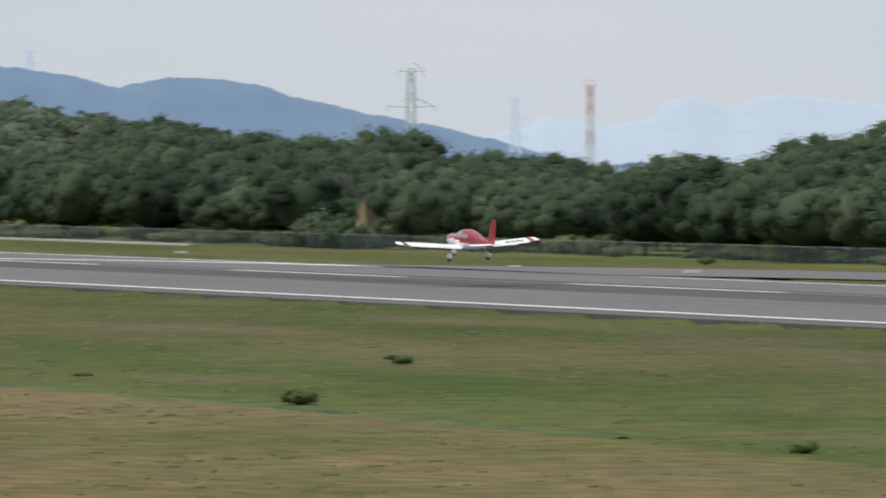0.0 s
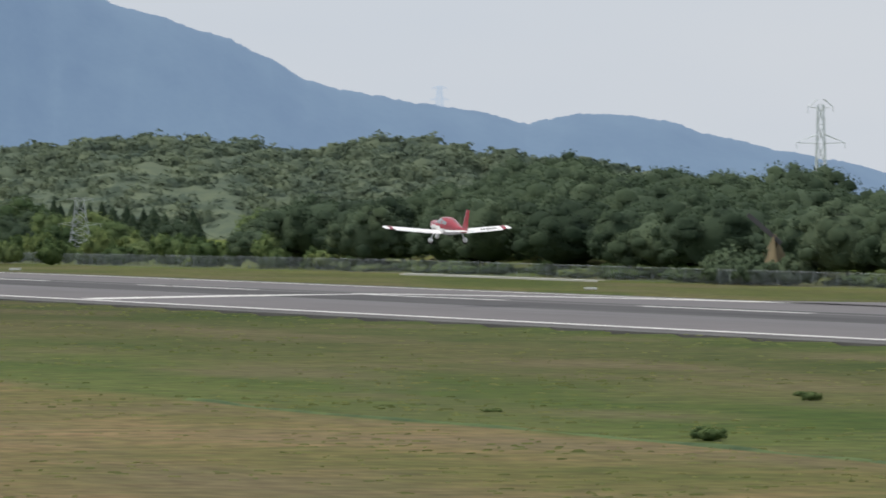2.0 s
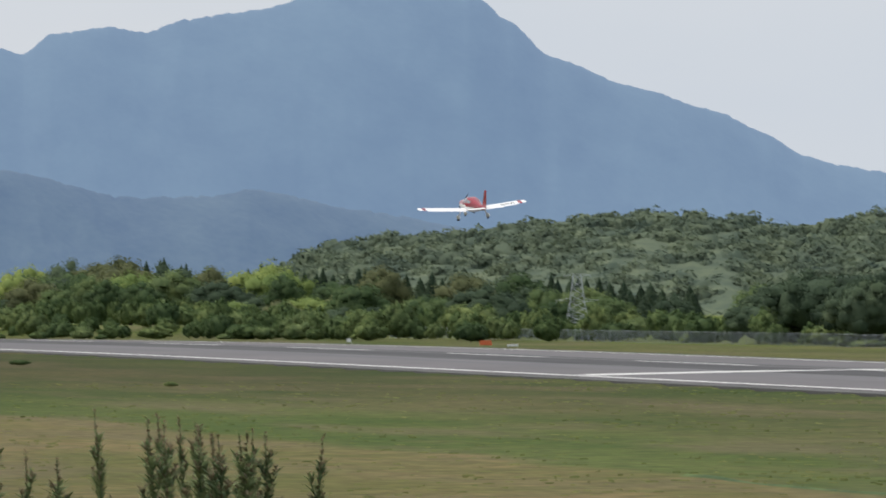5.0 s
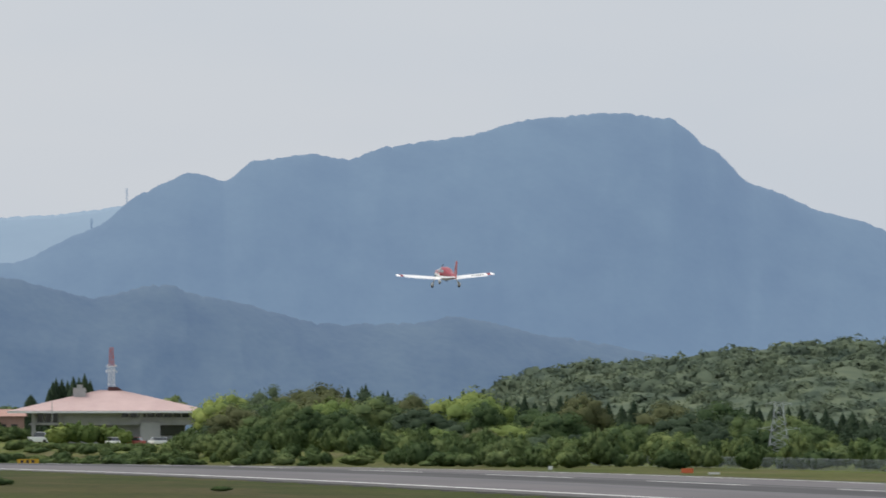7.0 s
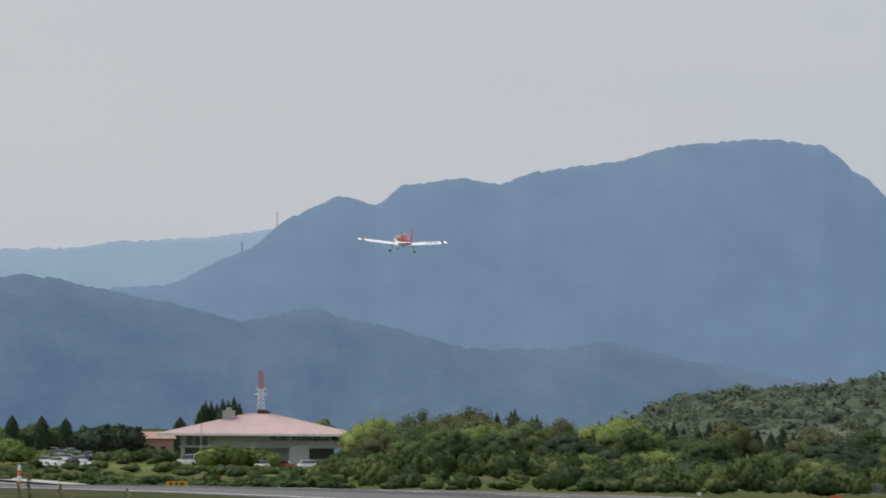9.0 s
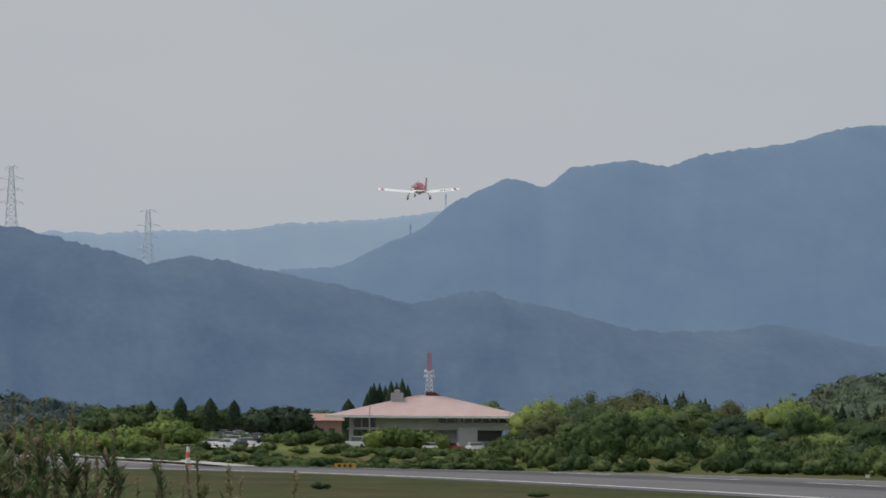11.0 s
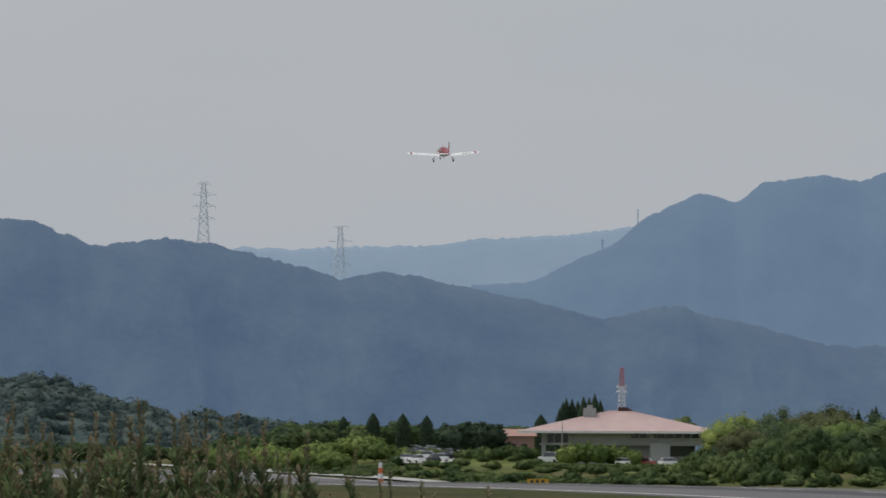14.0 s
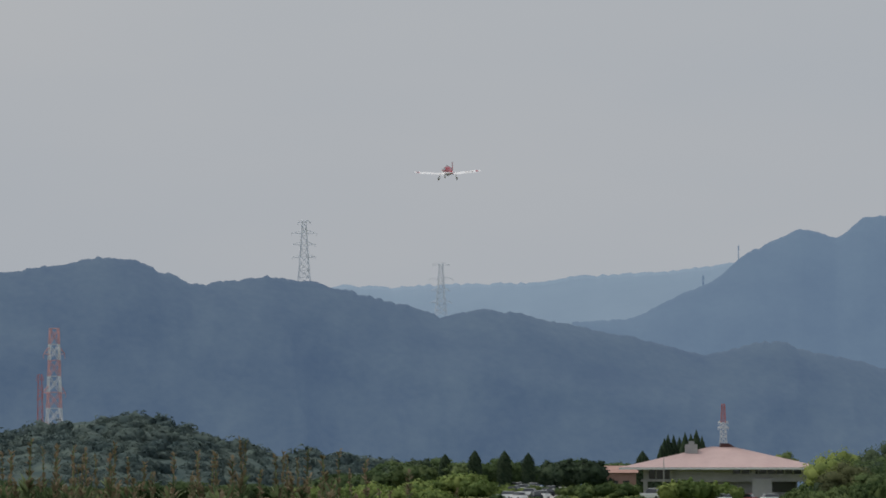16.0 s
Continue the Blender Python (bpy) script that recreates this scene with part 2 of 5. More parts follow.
M_VENT = material("dark_red_tile", (0.085, 0.040, 0.040), (0.13, 0.065, 0.06), 1.0, 0.8)
M_ORANGE = material("orange_marker_paint", (0.65, 0.14, 0.06), (0.75, 0.20, 0.08), 2.0, 0.6)
M_YELLOW = material("yellow_sign_face", (0.55, 0.33, 0.02), (0.65, 0.40, 0.03), 2.0, 0.5)
M_CAR = material("white_car_paint", (0.80, 0.81, 0.82), (0.86, 0.86, 0.87), 1.0, 0.3)
M_CARDARK = material("dark_car_paint", (0.04, 0.045, 0.055), (0.07, 0.075, 0.085), 1.0, 0.25)
M_WEED = material("weed_leaves", (0.10, 0.15, 0.075), (0.18, 0.24, 0.11), 3.0, 0.8, per_object=0.3, per_island=0.35, leaf=0.34)
M_SEED = material("weed_seed_heads", (0.16, 0.145, 0.09), (0.25, 0.205, 0.13), 4.0, 0.9, per_object=0.25, per_island=0.3, leaf=0.34)
M_TUFT = material("grass_blades", (0.115, 0.150, 0.045), (0.20, 0.20, 0.085), 0.08, 0.95, (1, 0.4, 1), per_island=0.2, space="World", leaf=0.5)
M_EARTH = material("bare_yellow_earth", (0.10, 0.09, 0.05), (0.20, 0.15, 0.085), 0.6, 0.95, space="World")


# ---- building helpers ----
def mesh_of(name, verts, faces, mats, smooth=False, slots=None):
    me = bpy.data.meshes.new(name)
    me.from_pydata([tuple(v) for v in verts], [], [tuple(f) for f in faces])
    for m in (mats if isinstance(mats, (list, tuple)) else [mats]):
        me.materials.append(m)
    if slots is not None:
        me.polygons.foreach_set("material_index", slots)
    if smooth:
        me.polygons.foreach_set("use_smooth", [True] * len(me.polygons))
    me.update()
    return me


def put(name, me, parent=None, m=None, label=""):
    ob = new(name, me)
    if parent is not None:
        ob.parent = parent
    if m is not None:
        ob.matrix_basis = m
    if label:
        ob["label"] = label
    return ob


def part(name, bm, mat, parent, label="", smooth=False):
    me = bpy.data.meshes.new(name)
    bm.to_mesh(me)
    bm.free()
    me.materials.append(mat)
    if smooth:
        me.polygons.foreach_set("use_smooth", [True] * len(me.polygons))
    return put(name, me, parent, None, label)


def box(bm, x0, x1, y0, y1, z0, z1, bevel=0.0):
    r = bmesh.ops.create_cube(bm, size=1)
    vs = r["verts"]
    for v in vs:
        v.co = Vector((x0 + (v.co.x + 0.5) * (x1 - x0), y0 + (v.co.y + 0.5) * (y1 - y0), z0 + (v.co.z + 0.5) * (z1 - z0)))
    if bevel:
        es = list({e for v in vs for e in v.link_edges})
        bmesh.ops.bevel(bm, geom=es, offset=bevel, segments=2, affect="EDGES")
    return bm


def boxes(*specs, bevel=0.0):
    bm = bmesh.new()
    for s in specs:
        box(bm, *s, bevel=bevel)
    return bm


def bar(bm, p, q, r0, r1=None, sides=6):
    """A tapered rod from p to q."""
    p, q = Vector(p), Vector(q)
    r1 = r0 if r1 is None else r1
    m = (q - p).to_track_quat("Z", "Y").to_matrix().to_4x4()
    m.translation = (p + q) / 2
    bmesh.ops.create_cone(bm, cap_ends=True, segments=sides, radius1=r0, radius2=r1, depth=(q - p).length, matrix=m)
    return bm


def spot(bearing, far):
    b = radians(bearing)
    return far * math.sin(b), far * math.cos(b)


def glide(knots, x):
    """Smooth height between knots."""
    if x <= knots[0][0]:
        return knots[0][1]
    for (a, u), (b, w) in zip(knots, knots[1:]):
        if x <= b:
            s = (x - a) / (b - a)
            return u + (w - u) * (0.5 * s + 0.5 * s * s * (3 - 2 * s))
    return knots[-1][1]


# ---- the lie of the land ----
NEAR_EDGE, MIDDLE, FAR_EDGE, FENCE = 173.5, 196.0, 218.5, 254.0
WOOD_TOP = [(16.88, -0.49), (16.97, -0.31), (17.12, -0.17), (17.29, -0.12), (17.73, -0.08), (18.04, -0.05), (18.25, 0.08), (18.58, 0.22), (18.98, 0.28), (19.26, 0.22), (19.42, 0.16), (19.78, 0.08), (20.02, 0.04), (20.26, 0.10), (20.50, 0.12), (20.82, 0.08), (21.10, -0.02), (21.42, -0.06), (21.86, -0.11), (22.26, -0.18), (22.62, -0.19), (23.02, -0.14), (23.26, -0.22), (23.42, -0.18), (23.70, -0.10), (23.78, 0.02), (24.02, 0.12), (24.30, 0.08), (25.16, 0.11)]
TREE_TOP = [(9.9, -0.20), (10.9, -0.12), (11.35, -0.04), (11.8, 0.03), (12.4, 0.03), (12.8, 0.0), (13.1, -0.06), (13.5, -0.03), (14.0, -0.08), (14.4, -0.07),
            (15.0, -0.14), (15.6, -0.12), (16.3, -0.20), (17.2, -0.22)]


def fall(y):
    """The runway falls away beyond its brow."""
    if y < 740:
        return 0.0
    if y < 1140:
        return -1.15e-5 * (y - 740) ** 2
    return -1.84 - 0.0092 * min(y - 1140, 160)


def step(a, b, x):
    s = min(1.0, max(0.0, (x - a) / (b - a)))
    return s * s * (3 - 2 * s)


def land(x, y):
    """Height of the ground."""
    far = math.hypot(x, y)
    bearing = math.degrees(math.atan2(x, y))
    z = fall(y) - 20.0 * step(1750, 2700, far)
    # the bank on which the camera stands
    z += (7.7 - 1.0 * step(15, 50, far)) * (1 - step(58, 100, far))
    if far > 140:
        z += 0.12 * noise.noise((x * 0.02, y * 0.012, 0)) * step(140, 180, far)
    # the wooded rise behind the fence
    if x > FENCE and 16.6 < bearing < 26:
        d0 = FENCE / math.sin(radians(bearing))
        crest = EYE + (d0 + 70) * math.tan(radians(glide(WOOD_TOP, bearing))) - 7.5
        z += max(0.0, crest) * step(FENCE + 6, FENCE + 62, x) * step(16.6, 17.6, bearing)
    # the building's terrace beyond the runway
    if x > FENCE - 26 and bearing < 16.6:
        z += 1.8 * step(FENCE - 10, FENCE - 1, x) * (1 - step(13.0, 15.5, bearing)) * step(1000, 1150, y)
    if 8.2 < bearing < 10.4 and far > 1500:
        z += 1.5 * step(1555, 1680, far) * step(8.2, 8.8, bearing) * (1 - step(10.1, 10.4, bearing))
    return z


def ground_sheet():
    bearings = [-180 + 6 * i for i in range(31)] + [3 + 0.125 * i for i in range(1, 193)] + [27 + 6 * i for i in range(1, 26)]
    bearings = sorted(b for b in set(bearings) if b < 179)
    rings = [2, 8, 15, 25, 38, 50, 58, 66, 74, 82, 90, 100, 115, 130] + [145 + 7 * i for i in range(36)] + [400 + 12 * i for i in range(92)] + \
            [1520 + 60 * i for i in range(12)] + [2300 + 200 * i for i in range(13)] + [4890]
    verts, faces = [], []
    nb = len(bearings)
    for r in rings:
        for b in bearings:
            x, y = spot(b, r)
            z = land(x, y)
            if NEAR_EDGE - 4 < x < FAR_EDGE + 4 and y > 60:
                z -= 0.35
            verts.append((x, y, z))
    for i in range(len(rings) - 1):
        for j in range(nb):
            k = (j + 1) % nb
            faces.append((i * nb + j, i * nb + k, (i + 1) * nb + k, (i + 1) * nb + j))
    faces.append(tuple(range(nb))[::-1])
    ob = new("ground", mesh_of("ground", verts, faces, M_GRASS, True))
    return tagged(ob, "airfield grass in green and straw-coloured strips", "ground", kind="structure")


def crowned(x, y):
    """Height of the paved surface, raised along its middle."""
    return fall(y) + 0.03 + 0.36 * max(0.0, 1 - abs(x - MIDDLE) / 24.0)


def paved_strip(name, xs, ys, lift, mat, depth=0.25):
    """A strip of pavement following the crowned runway, with a skirt."""
    verts, faces = [], []
    nx = len(xs)
    for y in ys:
        for x in xs:
            verts.append((x, y, crowned(x, y) + lift))
    for i in range(len(ys) - 1):
        for j in range(nx - 1):
            a = i * nx + j
            faces.append((a, a + 1, a + nx + 1, a + nx))
    if depth:
        n0 = len(verts)
        edge = [j for j in range(nx)] + [i * nx + nx - 1 for i in range(1, len(ys))] + [(len(ys) - 1) * nx + j for j in range(nx - 2, -1, -1)] + [i * nx for i in range(len(ys) - 2, 0, -1)]
        for k in edge:
            v = verts[k]
            verts.append((v[0], v[1], v[2] - depth))
        for k in range(len(edge)):
            q = (k + 1) % len(edge)
            faces.append((edge[q], edge[k], n0 + k, n0 + q))
    return mesh_of(name, verts, faces, mat)


def span(a, b, n):
    return [a + (b - a) * i / n for i in range(n + 1)]


def runway():
    ys = span(80, 1560, 74)
    run = new("runway", paved_strip("runway", span(NEAR_EDGE - 1.2, FAR_EDGE + 1.2, 8), ys, 0.0, M_RUNWAY))
    tagged(run, "grey weathered asphalt runway with white markings", "runway", kind="structure")
    put("shoulder", paved_strip("shoulder", [NEAR_EDGE - 4.2, NEAR_EDGE - 1.2], ys, -0.02, M_SHOULDER), run, label="dark tarred shoulder")
    put("shoulder", paved_strip("shoulder", [FAR_EDGE + 1.2, FAR_EDGE + 3.4], ys, -0.02, M_SHOULDER), run, label="dark tarred shoulder")
    put("rubber_streak", paved_strip("rubber_streak", span(MIDDLE - 8.0, MIDDLE - 0.7, 2), ys, 0.005, M_RUBBER, 0), run, label="dark tyre rubber streak")
    put("rubber_streak", paved_strip("rubber_streak", span(MIDDLE + 0.7, MIDDLE + 3.6, 2), ys, 0.005, M_RUBBER, 0), run, label="dark tyre rubber streak")
    put("rubber_film", paved_strip("rubber_film", span(MIDDLE - 13.0, MIDDLE - 8.0, 2), ys, 0.005, M_STREAK, 0), run, label="faint tyre rubber film")
    put("rubber_film", paved_strip("rubber_film", span(MIDDLE + 3.6, MIDDLE + 7.0, 2), ys, 0.005, M_STREAK, 0), run, label="faint tyre rubber film")
    put("edge_line", paved_strip("edge_line", [NEAR_EDGE - 0.45, NEAR_EDGE + 0.45], ys, 0.010, M_PAINT, 0), run, label="white painted edge line")
    for stretch in (span(80, 526, 22), span(578, 1560, 49)):
        put("edge_line", paved_strip("edge_line", [FAR_EDGE - 0.55, FAR_EDGE + 0.55], stretch, 0.010, M_PAINT, 0), run, label="white painted edge line")
    for k in range(-5, 16):
        y = DASH + 65.0 * k
        put("centre_dash", paved_strip("centre_dash", [MIDDLE - 0.42, MIDDLE + 0.42], [y, y + 12, y + 24, y + 35], 0.012, M_PAINT, 0), run, label="white centreline dash")
    # guide line that crosses the runway towards the turn-off
    pts = [(174.6, 619.5), (186, 619), (196.5, 617), (203, 614.5), (208.5, 610), (213.5, 603), (217, 594), (219, 582)]
    verts, faces = [], []
    for i, (x, y) in enumerate(pts):
        p, q = pts[max(0, i - 1)], pts[min(len(pts) - 1, i + 1)]
        n = Vector((q[1] - p[1], p[0] - q[0])).normalized()
        half = 3.2 - 0.2 * i
        for s in (-half, half):
            verts.append((x + s * n.x, y + s * n.y, crowned(x + s * n.x, y) + 0.016))
    for i in range(len(pts) - 1):
        faces.append((2 * i, 2 * i + 1, 2 * i + 3, 2 * i + 2))
    put("guide_line", mesh_of("guide_line", verts, faces, M_PAINT), run, label="white taxi guide line")
    # shallow ditch in the grass
    verts, faces = [], []
    ys = span(238, 334, 60)
    for y in ys:
        x = 98.6 + 1.2 * noise.noise((0, y * 0.03, 1)) + 0.5 * noise.noise((0, y * 0.12, 6))
        tall = 0.16 * max(0.0, 0.45 + noise.noise((0, y * 0.11, 8)))
        for off, dz in ((-0.35, 0.0), (-0.1, 0.5), (0.1, 1.0), (0.5, 0.0)):
            verts.append((x + off, y, land(x, y) - 0.01 + dz * tall))
    for i in range(len(ys) - 1):
        for j in range(3):
            k = 4 * i + j
            faces.append((k, k + 1, k + 5, k + 4))
    ditch = new("ditch", mesh_of("ditch", verts, faces, M_LEAF, True))
    tagged(ditch, "shallow overgrown ditch with dark grass", "ditch", kind="structure")
    # turn-off beyond the runway
    ex = []
    for y, x0, x1 in ((585, 218.9, 219.4), (574, 218.9, 224), (560, 218.9, 231), (545, 218.9, 237), (532, 219.2, 240), (522, 224.5, 242), (508, 228.5, 243.5), (485, 231, 245), (440, 232.5, 246), (380, 233, 246)):
        ex.append(((x0, y, 0.10 + land(x0, y)), (x1, y, 0.10 + land(x1, y))))
    verts = [v for p in ex for v in p]
    faces = [(2 * i, 2 * i + 2, 2 * i + 3, 2 * i + 1) for i in range(len(ex) - 1)]
    exit_way = new("taxiway", mesh_of("taxiway", verts, faces, M_RUNWAY))
    tagged(exit_way, "asphalt taxiway leaving the runway", "taxiway", kind="structure")


DASH = 449.0
ground_sheet()
runway()


# ---- hills and mountains ----
def mountain(name, knots, far, reach, foot, mat, label, seed, rough=1.0, columns=420, rows=26, canopy=1.0):
    """A range whose crest stands at the distance far and whose near slope comes forward by reach, with spurs and gullies."""
    a0, a1 = knots[0][0], knots[-1][0]
    verts, faces = [], []
    for j in range(-3, rows + 1):
        for i in range(columns + 1):
            b = a0 + (a1 - a0) * i / columns
            crest = EYE + far * math.tan(radians(glide(knots, b)))
            tops = noise.noise((b * 9, seed, 0)) * 0.30 + noise.noise((b * 26, seed, 4)) * 0.34
            tops *= canopy * far * 0.0011
            if j < 0:
                x, y = spot(b, far + reach * 0.12 * -j)
                z = crest + tops - 0.22 * -j * (crest - foot)
            else:
                q = j / rows
                warp = 0.35 * noise.noise((b * 0.6, q * 1.2, seed + 20))
                spur = 0.50 * noise.noise((b * 0.75 + warp + 0.5 * q, q * 1.1, seed))
                spur += 0.55 * (0.3 - abs(noise.noise((b * 1.7 + 1.2 * warp - 0.7 * q, q * 2.2, seed + 3))))
                spur += 0.12 * (0.3 - abs(noise.noise((b * 4.2 + 2.0 * warp + 0.9 * q, q * 5.0, seed + 6))))
                shape = 1 - q ** 1.45
                x, y = spot(b, far - reach * (q + 0.24 * rough * spur * math.sin(math.pi * q)))
                z = foot + (crest - foot) * shape
                z = min(z, EYE + (crest - EYE) * (far - reach * q * 0.6) / far) if j else z
                z += tops * max(0.0, 1 - 9 * q)
            verts.append((x, y, z))
    n = columns + 1
    for j in range(rows + 3):
        for i in range(columns):
            k = j * n + i
            faces.append((k, k + n, k + n + 1, k + 1))
    ob = new(name, mesh_of(name, verts, faces, mat, True))
    return tagged(ob, label, "mountain", kind="structure")


# the ranges carry their haze as emission in the material
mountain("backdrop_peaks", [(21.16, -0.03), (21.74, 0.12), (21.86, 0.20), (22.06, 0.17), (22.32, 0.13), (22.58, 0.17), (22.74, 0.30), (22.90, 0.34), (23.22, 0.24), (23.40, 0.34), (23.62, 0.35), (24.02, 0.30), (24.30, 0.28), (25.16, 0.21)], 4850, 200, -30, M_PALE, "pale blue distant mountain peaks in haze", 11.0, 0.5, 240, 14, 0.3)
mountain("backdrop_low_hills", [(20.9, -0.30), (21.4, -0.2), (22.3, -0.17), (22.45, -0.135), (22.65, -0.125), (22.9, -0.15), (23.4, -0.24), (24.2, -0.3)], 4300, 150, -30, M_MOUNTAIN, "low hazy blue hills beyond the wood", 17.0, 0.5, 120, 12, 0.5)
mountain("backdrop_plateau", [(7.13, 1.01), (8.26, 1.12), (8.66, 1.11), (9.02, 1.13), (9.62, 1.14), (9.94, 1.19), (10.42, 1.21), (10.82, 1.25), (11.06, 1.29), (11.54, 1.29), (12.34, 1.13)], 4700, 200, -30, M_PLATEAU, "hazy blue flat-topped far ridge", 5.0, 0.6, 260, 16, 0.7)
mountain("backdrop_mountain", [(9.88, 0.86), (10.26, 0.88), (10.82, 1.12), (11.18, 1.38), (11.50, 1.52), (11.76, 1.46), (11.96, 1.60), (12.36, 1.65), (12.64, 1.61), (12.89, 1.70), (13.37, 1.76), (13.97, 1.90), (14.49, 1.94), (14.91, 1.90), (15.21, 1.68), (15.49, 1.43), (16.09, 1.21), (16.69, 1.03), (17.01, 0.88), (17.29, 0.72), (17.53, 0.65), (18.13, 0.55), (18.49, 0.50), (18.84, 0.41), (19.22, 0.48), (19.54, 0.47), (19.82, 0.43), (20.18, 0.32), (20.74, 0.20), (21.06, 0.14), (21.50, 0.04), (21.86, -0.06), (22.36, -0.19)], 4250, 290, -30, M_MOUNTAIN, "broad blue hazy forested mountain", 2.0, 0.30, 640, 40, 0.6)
mountain("backdrop_ridge", [(4.73, 1.09), (5.83, 1.21), (6.21, 1.26), (6.53, 1.32), (6.78, 1.30), (7.02, 1.20), (7.20, 1.13), (7.72, 1.18), (8.02, 1.15), (8.30, 1.08), (8.62, 1.00), (8.98, 0.90), (9.20, 0.95), (9.46, 0.93), (9.82, 0.85), (10.22, 0.77), (10.82, 0.63), (11.30, 0.73), (11.62, 0.64), (12.50, 0.44), (13.14, 0.45), (13.37, 0.50), (14.17, 0.34), (15.15, 0.17), (16.35, 0.05)], 3250, 190, -30, M_RIDGE, "dark forested ridge with painted blue haze", 8.0, 0.85, 560, 36, 0.8)


# ---- trees ----
ICO = bmesh.new()
bmesh.ops.create_icosphere(ICO, subdivisions=3, radius=1)
ICO_V = [v.co.copy() for v in ICO.verts]
ICO_F = [[v.index for v in f.verts] for f in ICO.faces]
ICO.free()
ICO2 = bmesh.new()
bmesh.ops.create_icosphere(ICO2, subdivisions=2, radius=1)
ICO2_V = [v.co.copy() for v in ICO2.verts]
ICO2_F = [[v.index for v in f.verts] for f in ICO2.faces]
ICO2.free()
ICO1 = bmesh.new()
bmesh.ops.create_icosphere(ICO1, subdivisions=1, radius=1)
ICO1_V = [v.co.copy() for v in ICO1.verts]
ICO1_F = [[v.index for v in f.verts] for f in ICO1.faces]
ICO1.free()


class Foliage:
    """Gathers the leaf sprigs of a crown, each shaded by the mass of leaves it belongs to."""

    def __init__(self):
        self.verts, self.faces, self.normals = [], [], []

    def mass(self, rng, c, s, cards, leaf, flat=0.8, core=0.62, lean=Vector((0, 0, 0.35)), spread=(0.55, 1.15)):
        n0 = len(self.verts)
        off = rng.uniform(0, 50)
        for v in ICO1_V:
            k = core * (1 + 0.35 * noise.noise((v.x * 1.7 + off, v.y * 1.7, v.z * 1.7)))
            self.verts.append((c.x + v.x * s * k, c.y + v.y * s * k, c.z + v.z * s * k * flat))
            self.normals.append((v + lean).normalized())
        self.faces.extend([n0 + i for i in f] for f in ICO1_F)
        for _ in range(cards):
            d = Vector((rng.gauss(0, 1), rng.gauss(0, 1), rng.gauss(0.2, 1))).normalized()
            r = s * rng.uniform(*spread)
            p = Vector((c.x + d.x * r, c.y + d.y * r, c.z + d.z * r * flat))
            shade = (d + lean + Vector((rng.uniform(-0.4, 0.4), rng.uniform(-0.4, 0.4), rng.uniform(-0.3, 0.3)))).normalized()
            nrm = (Vector((rng.gauss(0, 0.6), rng.gauss(0, 0.6), rng.gauss(0, 0.6))) + shade).normalized()
            if nrm.dot(shade) < 0:
                nrm = -nrm
            a = nrm.orthogonal().normalized()
            a.rotate(Matrix.Rotation(rng.uniform(0, 6.28), 3, nrm))
            b = nrm.cross(a)
            w, h = leaf * rng.uniform(0.6, 1.3), leaf * rng.uniform(0.45, 0.9)
            n0 = len(self.verts)
            self.verts.extend((p - a * w, p - b * h, p + a * w * 0.9, p + b * h * 0.8))
            self.normals.extend((shade, shade, shade, shade))
            self.faces.append((n0, n0 + 1, n0 + 3))
            self.faces.append((n0 + 1, n0 + 2, n0 + 3))

    def body(self, rng, c, rx, rz):
        """The dense inside of a crown."""
        n0 = len(self.verts)
        off = rng.uniform(0, 50)
        for v in ICO_V:
            k = 1 + 0.28 * noise.noise((v.x * 1.6 + off, v.y * 1.6, v.z * 1.6))
            self.verts.append((c.x + v.x * rx * k, c.y + v.y * rx * k, c.z + v.z * rz * k))
            self.normals.append((v + Vector((0, 0, 0.2))).normalized())
        self.faces.extend([n0 + i for i in f] for f in ICO_F)

    def mesh(self, name, mat):
        me = mesh_of(name, self.verts, self.faces, mat, True)
        if self.normals:
            me.normals_split_custom_set_from_vertices([tuple(n) for n in self.normals])
        return me


def trunk_mesh(rng, height, base, r):
    bm = bmesh.new()
    lean = Vector((rng.uniform(-0.3, 0.3), rng.uniform(-0.3, 0.3), base * 0.6 + height * 0.25))
    bar(bm, (0, 0, -0.5), lean * 0.6, r, r * 0.75, 7)
    bar(bm, lean * 0.6, lean, r * 0.75, r * 0.5, 7)
    for i in range(4):
        a = i * 1.7 + rng.uniform(0, 0.6)
        e = lean + Vector((math.cos(a) * height * 0.18, math.sin(a) * height * 0.18, height * 0.22))
        bar(bm, lean * 0.8, e, r * 0.4, r * 0.12, 5)
    me = bpy.data.meshes.new("trunk")
    bm.to_mesh(me)
    bm.free()
    me.materials.append(M_BARK)
    return me


